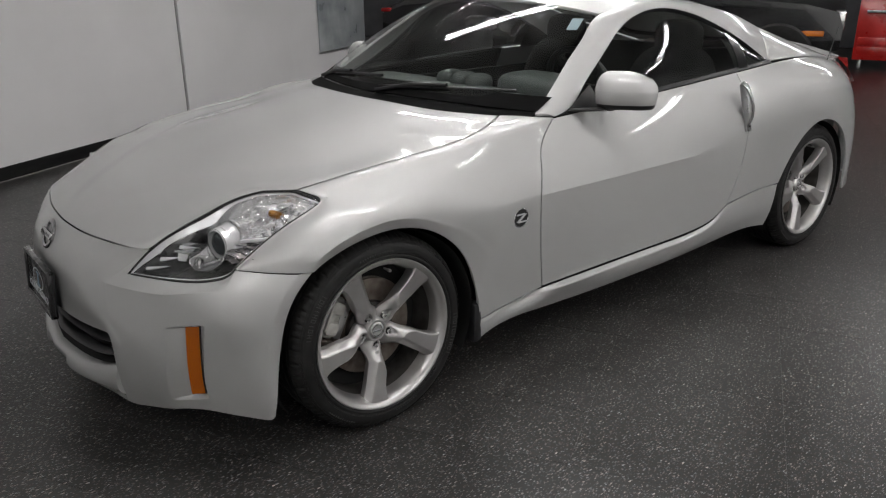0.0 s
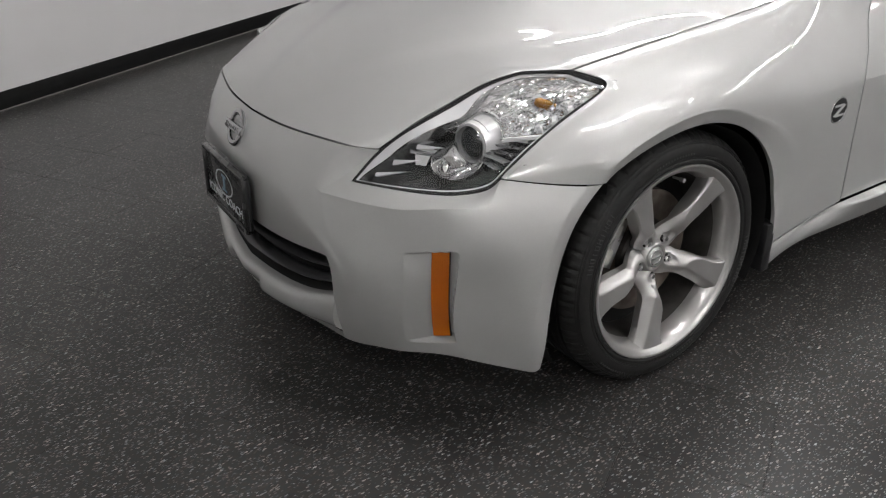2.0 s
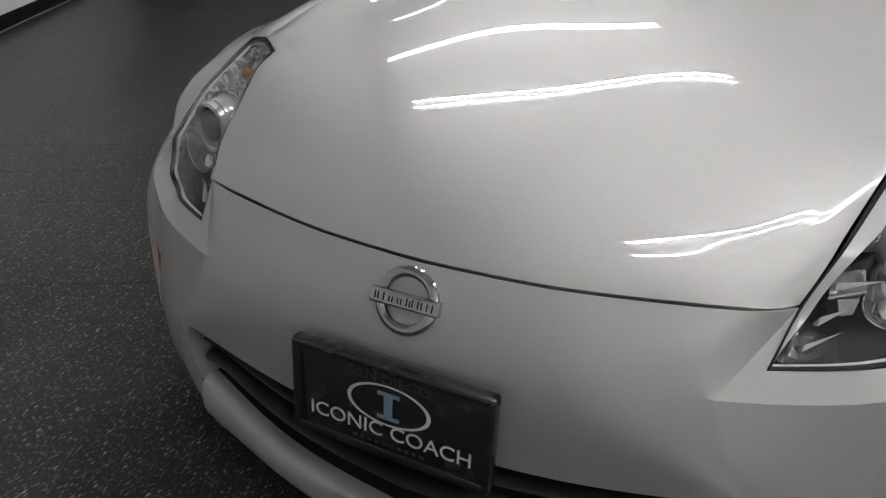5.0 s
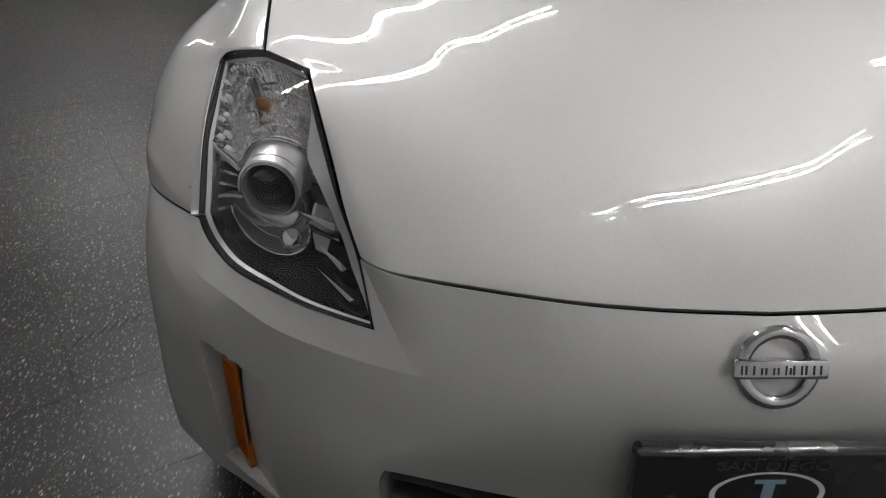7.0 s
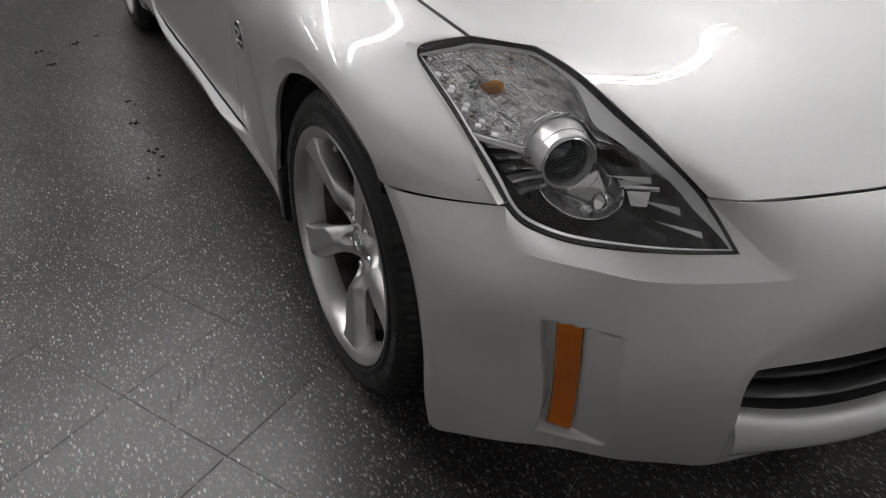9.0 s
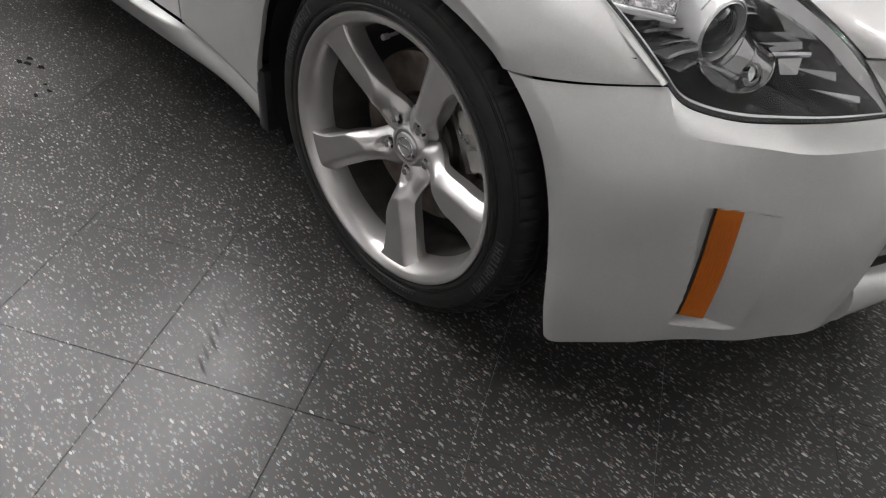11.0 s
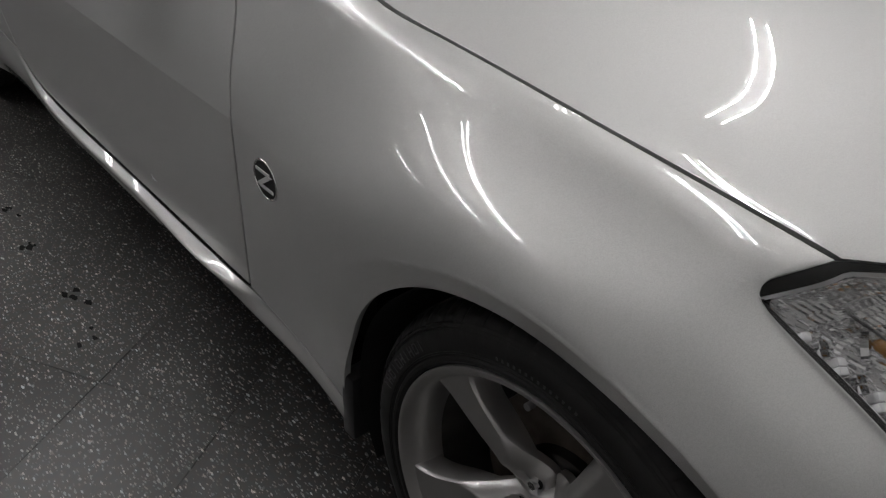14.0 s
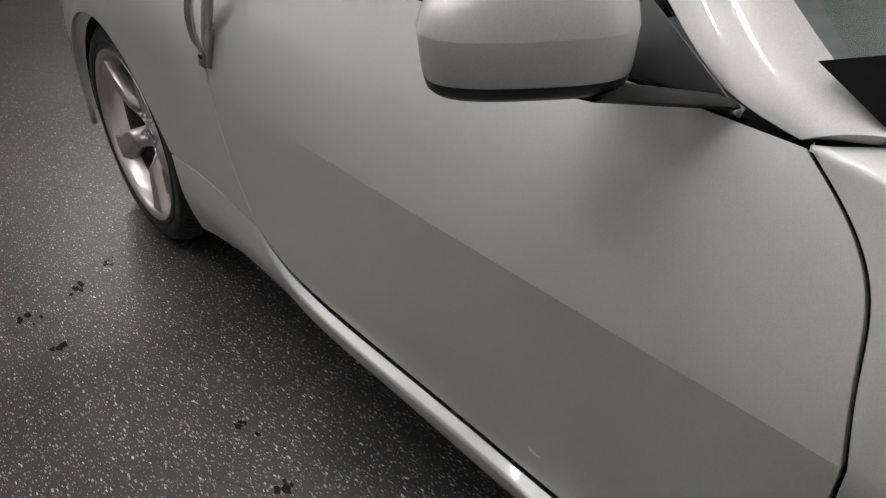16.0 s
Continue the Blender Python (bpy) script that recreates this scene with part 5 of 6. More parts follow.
def ring_bm(r, tube, squash=1.0, n=56, k=10, bevel=0.0):
    verts, faces = [], []
    for i in range(n):
        a = 2 * math.pi * i / n
        for j in range(k):
            b = 2 * math.pi * j / k
            rr = r + tube * math.cos(b)
            verts.append((rr * math.cos(a), rr * math.sin(a), tube * squash * math.sin(b)))
    for i in range(n):
        for j in range(k):
            faces.append((i * k + j, (i + 1) % n * k + j, (i + 1) % n * k + (j + 1) % k, i * k + (j + 1) % k))
    return bm_of(verts, faces)


# chrome darkened in its colour for the dark surroundings it would mirror
SHADED_CHROME = add_noise(material("emblem_shaded_chrome", (.5, .5, .51), .05, 1.0), 30, (.46, .46, .47), (.54, .54, .55), (.03, .08))
emblem = new("emblem")
emblem.parent = car
emblem["label"] = "chrome ring emblem with a cross bar"
bm = ring_bm(.042, .0085, .8)
bmesh.ops.transform(bm, matrix=EMB, verts=bm.verts)
part("emblem_ring", bm, SHADED_CHROME, emblem)
bm = bmesh.new()
box(bm, (-.0115, -.055, -.002), (.0115, .055, .012), .003, EMB)
part("emblem_bar", bm, SHADED_CHROME, emblem)
bm = bmesh.new()
for y, tall in ((-.046, 1), (-.041, 1), (-.032, 1), (-.023, .5), (-.018, .5), (-.009, .5), (-.004, .5), (.005, 1), (.010, .5), (.014, 1), (.023, 1), (.028, 1), (.037, 1), (.045, 1)):
    box(bm, (-.0055 * tall, y - .0011, .0120), (.0055, y + .0011, .0123), 0, EMB)
part("emblem_mark", bm, BLACK, emblem)

GLOSS = add_noise(material("gloss_black", (.012, .012, .013), .22, 0, Coat_Weight=.8, Coat_Roughness=.06), 30, (.009, .009, .01), (.016, .016, .017), (.18, .3))
plate = thing("licence_plate", "black dealer plate in a black frame with white print", "licence plate")
PLATE = Matrix.Translation((.786, 0, .434)) @ Euler((0, radians(90 - 4), 0)).to_matrix().to_4x4()
plate.matrix_world = PLATE
# local axes: x down, y to the car's left, z outwards
part("plate_frame", boxes(((-.082, -.166, -.012), (-.066, .166, .012)), ((.062, -.166, -.012), (.08, .166, .012)), ((-.082, -.166, -.012), (.08, -.150, .0122)), ((-.082, .150, -.012), (.08, .166, .0122)), bevel=.0065), GLOSS, plate, "glossy black plate frame")
part("plate_insert", boxes(((-.07, -.155, -.01), (.068, .155, .006)), bevel=.001), GLOSS, plate)


def text_part(name, body, size, at, mat, parent, width=1.0, turn=None):
    cu = bpy.data.curves.new(name, "FONT")
    cu.body, cu.size, cu.align_x, cu.align_y = body, size, "CENTER", "CENTER"
    cu.extrude = 0.0004
    tmp = bpy.data.objects.new(name, cu)
    scene.collection.objects.link(tmp)
    bpy.context.view_layer.update()
    me = bpy.data.meshes.new_from_object(tmp.evaluated_get(bpy.context.evaluated_depsgraph_get()))
    scene.collection.objects.unlink(tmp)
    bpy.data.objects.remove(tmp)
    bpy.data.curves.remove(cu)
    me.materials.clear()
    me.materials.append(mat)
    ob = new(name, me)
    ob.parent = parent
    ob.matrix_basis = at @ Matrix.Diagonal((width, 1, 1, 1))
    return ob


READ = Matrix(((0, -1, 0, 0), (1, 0, 0, 0), (0, 0, 1, 0), (0, 0, 0, 1)))
text_part("dealer_name", "ICONIC COACH", .034, Matrix.Translation((.034, 0, .0068)) @ READ, WHITE_MARK, plate, 1.08)
text_part("town_name", "SAN DIEGO", .02, Matrix.Translation((-.055, 0, .0068)) @ READ, GREY_MARK, plate, 1.3)
bm = ring_bm(1.0, .05, .02, 48, 6)
bmesh.ops.transform(bm, matrix=Matrix.Translation((-.012, 0, .0068)) @ Matrix.Diagonal((.033, .066, .02, 1)), verts=bm.verts)
part("dealer_oval", bm, WHITE_MARK, plate)
bm = boxes(((-.034, -.018, .0062), (-.028, .018, .0072)), ((.006, -.018, .0062), (.012, .018, .0072)), ((-.03, -.007, .0062), (.009, .007, .0072)))
part("dealer_letter", bm, BLUE_MARK, plate)
bm = boxes(*[((.054, -.06 + .0125 * i, .0062), (.060, -.052 + .0125 * i, .0066)) for i in range(10)])
part("small_print", bm, GREY_MARK, plate)


def z_badge(side):
    b = new("fender_badge")
    b.parent = car
    b["label"] = "round black badge with a chrome rim"
    m = Matrix.Translation((-.581, side * .8675, .586)) @ Euler((radians(-90 * side), 0, 0)).to_matrix().to_4x4()
    vs, fs = lathe([(.0, .003), (.0305, .003), (.0318, .002), (.0318, -.004)], 48, "z")
    t = bm_of(vs, fs)
    bmesh.ops.transform(t, matrix=m, verts=t.verts)
    part("badge_disc", t, MATT, b)
    t = ring_bm(.0328, .0030, 1.3)
    bmesh.ops.transform(t, matrix=m, verts=t.verts)
    part("badge_rim", t, CHROME, b)
    # slanted stroke with two bars; car's forward is +x, so mirror the reading direction
    f = -1 if side > 0 else 1
    bm = bmesh.new()
    up = -side
    for lo, hi in (((-.023, .0105), (.016, .0165)), ((-.016, -.0165), (.023, -.0105))):
        box(bm, (min(f * lo[0], f * hi[0]), min(up * lo[1], up * hi[1]), .003), (max(f * lo[0], f * hi[0]), max(up * lo[1], up * hi[1]), .0052), .0006)
    vz = [(f * -.0235, up * -.0125, .0031), (f * -.0105, up * -.0125, .0031), (f * .0235, up * .0125, .0031), (f * .0105, up * .0125, .0031)]
    top = [bm.verts.new((x, y, .0055)) for x, y, z in vz]
    bot = [bm.verts.new(v) for v in vz]
    bm.faces.new(top)
    for i in range(4):
        bm.faces.new((top[i], bot[i], bot[(i + 1) % 4], top[(i + 1) % 4]))
    bmesh.ops.transform(bm, matrix=m, verts=bm.verts)
    part("badge_stroke", bm, BRIGHT, b)


for side in (1, -1):
    z_badge(side)


# ---- cabin ----
def grid_between(a, b, rows, bulge=0.0, way=(0, 0, 1)):
    v = np.linspace(0, 1, rows)[None, :, None]
    g = a[:, None] * (1 - v) + b[:, None] * v
    return g + (4 * v * (1 - v)) * bulge * np.array(way)


WS_BASE = rail([(0, -.50, 0, .928), (.5, -.575, .38, .924), (.8, -.67, .61, .914), (1, -.768, .735, .903)])
WS_TOP = rail([(0, -1.14, 0, 1.278), (.5, -1.17, .29, 1.268), (.8, -1.225, .47, 1.245), (1, -1.28, .56, 1.222)])
uw = np.linspace(0, 1, 31)
half = grid_between(WS_BASE(uw), WS_TOP(uw), 19, .022, (.5, 0, .86))
ws = panel("windshield", full_width(half), GLASS, car, outward=(-1.3, 0, .6), gap=.004, lip=0, label="tinted windshield")
ws.visible_shadow = False
bl = full_width(grid_between(WS_BASE(uw) + (.10, 0, -.03), WS_BASE(uw) + (-.03, 0, .012), 5))
panel("cowl", bl, DEEP_BLACK, car, gap=0, lip=.01, label="black plastic cowl under the wipers")
border = full_width(grid_between(WS_BASE(uw) + (-.012, 0, .0085), WS_BASE(uw) + (-.085, 0, .0515), 4)) + (.001, 0, .003)
panel("glass_border", border, DEEP_BLACK, car, gap=0, lip=0)

A_OUT = rail([(0, -.835, .768, .892), (.06, -.93, .757, .915), (.14, -1.05, .715, .985), (.22, -1.17, .685, 1.068), (.28, -1.26, .668, 1.14), (.36, -1.37, .655, 1.205), (.44, -1.5, .648, 1.235), (.56, -1.70, .642, 1.228), (.72, -1.95, .655, 1.165), (.88, -2.2, .685, 1.06), (1, -2.37, .712, .968)])
A_IN = rail([(0, -.765, .732, .905), (.10, -.9, .687, .985), (.19, -1.03, .645, 1.075), (.28, -1.15, .608, 1.15), (.38, -1.28, .572, 1.224), (.48, -1.5, .592, 1.268), (.60, -1.72, .596, 1.266), (.74, -2.0, .604, 1.228), (.88, -2.24, .606, 1.176), (1, -2.44, .605, 1.113)])
ua = np.linspace(0, 1, 70)
pillar = grid_between(A_OUT(ua), A_IN(ua), 9, .011, (.2, .7, .7))
R_OUT = rail([(0, -1.28, .572, 1.224), (.2, -1.5, .592, 1.268), (.4, -1.72, .596, 1.266), (.6, -2.0, .604, 1.228), (.78, -2.24, .606, 1.176), (1, -2.72, .60, 1.04)])
R_MID = rail([(0, -1.14, 0, 1.278), (.2, -1.4, 0, 1.318), (.4, -1.72, 0, 1.322), (.6, -2.05, 0, 1.285), (.78, -2.45, 0, 1.17), (1, -2.95, 0, 1.0)])
ur = np.linspace(0, 1, 40)
so = np.linspace(0, 1, 15)
RO, RM = R_OUT(ur), R_MID(ur)
rg = np.zeros((40, 15, 3))
rg[:, :, 0] = RM[:, None, 0] + (RO - RM)[:, None, 0] * so ** 2
rg[:, :, 1] = RO[:, None, 1] * so
rg[:, :, 2] = RM[:, None, 2] + (RO - RM)[:, None, 2] * so ** 2.4
roof_full = np.concatenate([rg[:, :0:-1] * (1, -1, 1), rg], 1)
panel("roof", roof_full[:24], PAINT, car, outward=(-1.6, 0, .8), label="silver roof")
panel("rear_glass", roof_full[23:, 3:-3], BLACKPAINT, car, outward=(-2, 0, .6), gap=.003)
C_LOW = rail([(0, -2.37, .712, .968), (.5, -2.75, .716, .966), (1, -3.18, .664, .906)])
C_UP = rail([(0, -2.43, .605, 1.117), (.5, -2.78, .60, 1.027), (1, -3.16, .58, .925)])
uc = np.linspace(0, 1, 24)
cp = grid_between(C_LOW(uc), C_UP(uc), 8, .012, (0, .7, .7))
for side in (1, -1):
    panel("roof_pillar", pillar, PAINT, car, side, outward=(-1.5, 0, .6), gap=.001)
    panel("rear_haunch", cp, PAINT, car, side, outward=(-2.6, 0, .5), gap=.001)
sp = np.zeros((21, 7, 3))
for i, y in enumerate(np.linspace(-.62, .62, 21)):
    k = (y / .62) ** 2
    sp[i] = [(-2.95 - .02 * k, y, 1.0 - .06 * k), (-3.1, y, .985 - .055 * k), (-3.25 + .03 * k, y, .985 - .065 * k), (-3.36 + .08 * k, y, .99 - .07 * k), (-3.38 + .08 * k, y, .97 - .06 * k), (-3.40 + .09 * k, y, .90), (-3.52 + .14 * k, y, .5)]
panel("tail", sp, PAINT, car, outward=(-2.6, 0, .5), gap=0, lip=0, label="silver tail with a lip spoiler")
panel("spoiler", sp[:, 1:4] + (-.02, 0, .002), PAINT, car, outward=(-2.6, 0, .5), gap=0, lip=.014, label="low silver lip spoiler")
for side in (1, -1):
    vs = [(-3.0, .735, .945), (-3.2, .70, .925), (-3.36, .63, .87), (-3.40, .62, .76), (-3.25, .735, .80), (-3.08, .765, .885)]
    mesh_object("tail_lamp", flip([(x, y + .012, z) for x, y, z in vs], side), [(0, 1, 2, 3, 4, 5)], REDLENS, car, "red tail lamp", smooth=False)

# side glass: sloping panes above the belt, with a black pillar between


def at_x(line, xs):
    d = line(np.linspace(0, 1, 600))
    o = np.argsort(d[:, 0])
    return np.stack([xs, np.interp(xs, d[o, 0], d[o, 1]), np.interp(xs, d[o, 0], d[o, 2])], 1)


def belt_x(xs):
    both = np.concatenate([D_TOP(np.linspace(0, 1, 200)), Q_TOP(np.linspace(0, 1, 200))])
    o = np.argsort(both[:, 0])
    return np.stack([xs, np.interp(xs, both[o, 0], both[o, 1]), np.interp(xs, both[o, 0], both[o, 2])], 1)


xs = np.linspace(-.93, -2.03, 30)
low_g, up_g = belt_x(xs) + (0, -.014, .004), at_x(A_OUT, xs) + (0, -.012, -.004)
pane = grid_between(low_g, up_g, 10, .02, (0, .9, .3))
xs2 = np.linspace(-2.09, -2.345, 12)
pane2 = grid_between(belt_x(xs2) + (0, -.014, .006), at_x(A_OUT, xs2) + (0, -.012, -.008), 8, .01, (0, .9, .3))
xs3 = np.linspace(-2.02, -2.10, 4)
post = grid_between(belt_x(xs3) + (0, -.008, .003), at_x(A_OUT, xs3) + (0, -.006, -.003), 8, .016, (0, .9, .3))
for side in (1, -1):
    g = panel("side_window", pane, GLASS, car, side, gap=0, lip=0, label="dark tinted side window")
    g.visible_shadow = False
    panel("quarter_window", pane2, GLASS, car, side, gap=0, lip=0)
    # added black sheet, stands in for the unlit cabin behind the pane
    panel("quarter_trim", pane2 * (1, .93, .985) + (0, 0, .004), MATT, car, side, gap=0, lip=0, label="black sheet added behind the quarter window to make it look dark")
    panel("window_post", post, BLACKPAINT, car, side, gap=0, lip=0)
    b1 = belt_x(np.linspace(-.90, -2.33, 40))
    seal = grid_between(b1 + (0, -.004, .001), b1 + (0, -.016, .014), 3)
    panel("belt_seal", seal, BLACK, car, side, gap=0, lip=.004, label="black belt seal under the window")
    e = A_OUT(np.linspace(.07, .98, 60))
    panel("window_seal", grid_between(e + (0, .001, -.001), e + (0, -.01, -.014), 3), BLACK, car, side, gap=0, lip=0)
    sail = np.array([(-.90, .770, .905), (-1.07, .775, .912), (-1.045, .735, .985), (-.93, .757, .92)])
    mesh_object("mirror_sail", flip(sail + (0, .008, .002), side), [(0, 1, 2, 3)], BLACK, car, smooth=False)


def squircle(size, power=3.0, n=36, m=20):
    verts, faces = [], []
    sg = lambda v, p: math.copysign(abs(v) ** p, v)
    for i in range(m + 1):
        ph = -math.pi / 2 + math.pi * i / m
        for j in range(n):
            th = 2 * math.pi * j / n
            e = 2 / power
            verts.append((size[0] * sg(math.cos(ph), e) * sg(math.cos(th), e), size[1] * sg(math.cos(ph), e) * sg(math.sin(th), e), size[2] * sg(math.sin(ph), e)))
    for i in range(m):
        for j in range(n):
            faces.append((i * n + j, i * n + (j + 1) % n, (i + 1) * n + (j + 1) % n, (i + 1) * n + j))
    return verts, faces


def door_mirror(side):
    d = new("door_mirror")
    d.parent = car
    d["label"] = "silver door mirror on a black arm"
    M = Matrix.Translation((-1.085, side * .886, .976)) @ Euler((0, 0, radians(37 * side))).to_matrix().to_4x4()
    # one rounded plan shape; a bright upper shell over a plumb lower band and a flat black underside
    def ring(scale, z, shrink=0.0):
        pts = []
        for k in range(48):
            q = 2 * math.pi * k / 48
            cx, cy = math.cos(q), math.sin(q)
            x = math.copysign(abs(cx) ** .7, cx) * (.072 if cx > 0 else .034)
            y = math.copysign(abs(cy) ** .7, cy) * .113
            y_out = y * side
            taper = 1 - .3 * max(0, y_out / .113) ** 2
            pts.append(M @ Vector((x * scale - shrink, y * (scale * .5 + .5), z * taper if z > 0 else z)))
        return pts

    def stack(levels):
        rows = [ring(*v) for v in levels]
        vs = [p for r in rows for p in r]
        fs = [(i * 48 + k, i * 48 + (k + 1) % 48, (i + 1) * 48 + (k + 1) % 48, (i + 1) * 48 + k) for i in range(len(rows) - 1) for k in range(48)]
        fs.append(tuple((len(rows) - 1) * 48 + k for k in range(48)))
        return bm_of(vs, fs)

    part("mirror_shell", stack([(1.004, .0025), (.985, .010), (.95, .020), (.89, .032), (.79, .044), (.66, .054), (.48, .062), (.28, .067), (.1, .069)]), PAINT, d, "silver mirror shell", sharp=50)
    part("mirror_band", stack([(.905, -.046), (.935, -.040), (.962, -.028), (.985, -.010), (.997, .0015), (.985, .006)]), PAINT, d, sharp=50)
    part("mirror_base", stack([(.5, -.0655), (.74, -.0635), (.86, -.0565), (.918, -.0455)]), BLACK, d, "black mirror underside", sharp=50)
    low_cap = ring(.5, -.0655)
    mesh_object("mirror_foot", low_cap, [tuple(reversed(range(48)))], BLACK, d, smooth=False)
    arm = np.zeros((8, 9, 3))
    for i, q in enumerate(np.linspace(0, 1, 8)):
        c = np.array([-.92 - .12 * q, .772 + .09 * q, .908 + .004 * q])
        for j, a in enumerate(np.linspace(0, 2 * math.pi, 9)):
            arm[i, j] = c + np.array([math.cos(a) * (.022 + .02 * q), 0, math.sin(a) * (.007 + .003 * q)])
    panel("mirror_arm", arm, RUBBER, d, side, gap=0, lip=0)
    gl = [(M @ Vector((-.035, y, z))) for y, z in ((-.09, -.04), (.09, -.04), (.09, .04), (-.09, .04))]
    mesh_object("mirror_glass", gl, [(0, 1, 2, 3)], CHROME, d, smooth=False)


for side in (1, -1):
    door_mirror(side)


def door_handle(side):
    h = new("door_handle")
    h.parent = car
    h["label"] = "upright chrome door handle"
    top, low = np.array([-1.895, .866, .925]), np.array([-1.972, .876, .712])
    N = 22
    g, base = np.zeros((N, 9, 3)), np.zeros((N, 9, 3))
    along = (low - top) / np.linalg.norm(low - top)
    across = np.array([along[2], 0, -along[0]])
    for i, q in enumerate(np.linspace(0, 1, N)):
        c = top + (low - top) * q
        bow = .030 * math.sin(math.pi * min(1, max(0, q / .84))) ** .6 if q < .84 else .0
        wd = .0115 + .004 * (1 if q < .06 or q > .84 else 0)
        for j, a in enumerate(np.linspace(0, 2 * math.pi, 9)):
            g[i, j] = c + across * (math.cos(a) * wd) + np.array([0, bow + .010 + math.sin(a) * .008, 0])
            base[i, j] = c + across * (math.cos(a) * .021) + np.array([0, .003 + math.sin(a) * .007, 0])
    panel("grip", g, CHROME, h, side, gap=0, lip=0, label="chrome grip")
    panel("handle_plate", base, SATIN, h, side, gap=0, lip=0)
    part("keyhole", ball(mir((-1.963, .892, .732), side), .006, 10), BLACK, h)


for side in (1, -1):
    door_handle(side)

# interior
tub = boxes(((-2.7, -.70, .18), (-.45, .70, .22)), ((-2.72, -.7, .2), (-2.66, .7, .98)), ((-.55, -.7, .2), (-.48, .7, .86)), ((-2.7, .70, .2), (-.5, .72, .86)), ((-2.7, -.72, .2), (-.5, -.70, .86)))
part("cabin_tub", tub, MATT, car, "dark cabin lining")
DB = rail([(0, -.62, 0, .90), (.6, -.72, .42, .895), (1, -.86, .66, .885)])
DT = rail([(0, -1.12, 0, .905), (.6, -1.14, .42, .90), (1, -1.2, .68, .885)])
panel("dashboard", full_width(grid_between(DB(uw), DT(uw), 8, .02)), DARKGREY, car, gap=0, lip=.12, label="dark grey dashboard")
vs, fs = squircle((.12, .17, .06), 3)
part("instrument_pod", bm_of([(x - 1.14, y + .37, z + .93) for x, y, z in vs], fs), DARKGREY, car, "hooded instrument pod")
for i in range(3):
    vs, fs = squircle((.07, .042, .042), 2.4, 20, 12)
    part("gauge_pod", bm_of([(x - 1.06, y - .105 + .1 * i, z + .925) for x, y, z in vs], fs), DARKGREY, car)
t = ring_bm(.18, .015, 1, 48, 10)
bmesh.ops.transform(t, matrix=Matrix.Translation((-1.42, .37, .90)) @ Euler((0, radians(-68), 0)).to_matrix().to_4x4(), verts=t.verts)
sw = part("steering_wheel", t, BLACK, car, "black steering wheel")
bm = bmesh.new()
for a in (90, 210, 330):
    box(bm, (0, -.02, -.01), (.17, .02, .01), .004, Matrix.Translation((-1.42, .37, .90)) @ Euler((0, radians(-68), 0)).to_matrix().to_4x4() @ Matrix.Rotation(radians(a), 4, "Z"))
part("wheel_spoke", bm, BLACK, sw)
for side in (1, -1):
    s = new("seat")
    s.parent = car
    s["label"] = "black bucket seat"
    vs, fs = squircle((.10, .25, .34), 3)
    part("backrest", bm_of([(x - 1.98 - .22 * (z + .3) / .6 * .6, y + side * .37, z + .70) for x, y, z in vs], fs), MATT, s)
    vs, fs = squircle((.05, .13, .09), 3)
    part("headrest", bm_of([(x - 2.12, y + side * .37, z + 1.07) for x, y, z in vs], fs), MATT, s)
    vs, fs = squircle((.27, .25, .10), 3)
    part("cushion", bm_of([(x - 1.72, y + side * .37, z + .42) for x, y, z in vs], fs), MATT, s)
# mirror and stickers at the windshield
vs, fs = squircle((.015, .11, .032), 3, 24, 10)
part("inner_mirror", bm_of([(x - 1.16, y, z + 1.17) for x, y, z in vs], fs), BLACK, car)
k = WS_BASE([.93])[0] * .18 + WS_TOP([.93])[0] * .82
mesh_object("sticker", [tuple(k + np.array(d)) for d in ((0, 0, -.004), (-.06, -.02, .036), (-.05, -.07, .034), (.01, -.05, -.006))], [(0, 1, 2, 3)], material("sticker_blue", (.35, .45, .52), .5), car, "pale blue windshield sticker", smooth=False)
# wipers
for y0, y1 in ((.10, .62), (-.52, .02)):
    pts = []
    for y in np.linspace(y0, y1, 12):
        q = WS_BASE(np.array([min(1, abs(y) / .735)]))[0]
        pts.append((q[0] - .035 - .06 * (y - y0) / (y1 - y0), y, q[2] + .032 + .03 * (y - y0) / (y1 - y0)))
    vf = tube_on([np.array(p) for p in pts], .007, 8)
    blade = mesh_object("wiper", vf[0], vf[1], BLACK, car, "black wiper blade")
    root = np.array(pts[0]) + (.03, -.02, -.015)
    mid = np.array(pts[6]) + (.004, 0, .012)
    vf = tube_on([root, root * .5 + mid * .5 + (0, 0, .012), mid], .008, 8)
    mesh_object("wiper_arm", vf[0], vf[1], BLACK, blade)
# antenna on the quarter
part("antenna", turned([(.006, 0), (.004, .02), (.0022, .04), (.002, .21), (.0, .211)], (-2.95, .715, .90), (-.35, .02, .95), 10), BLACK, car, "short black antenna")
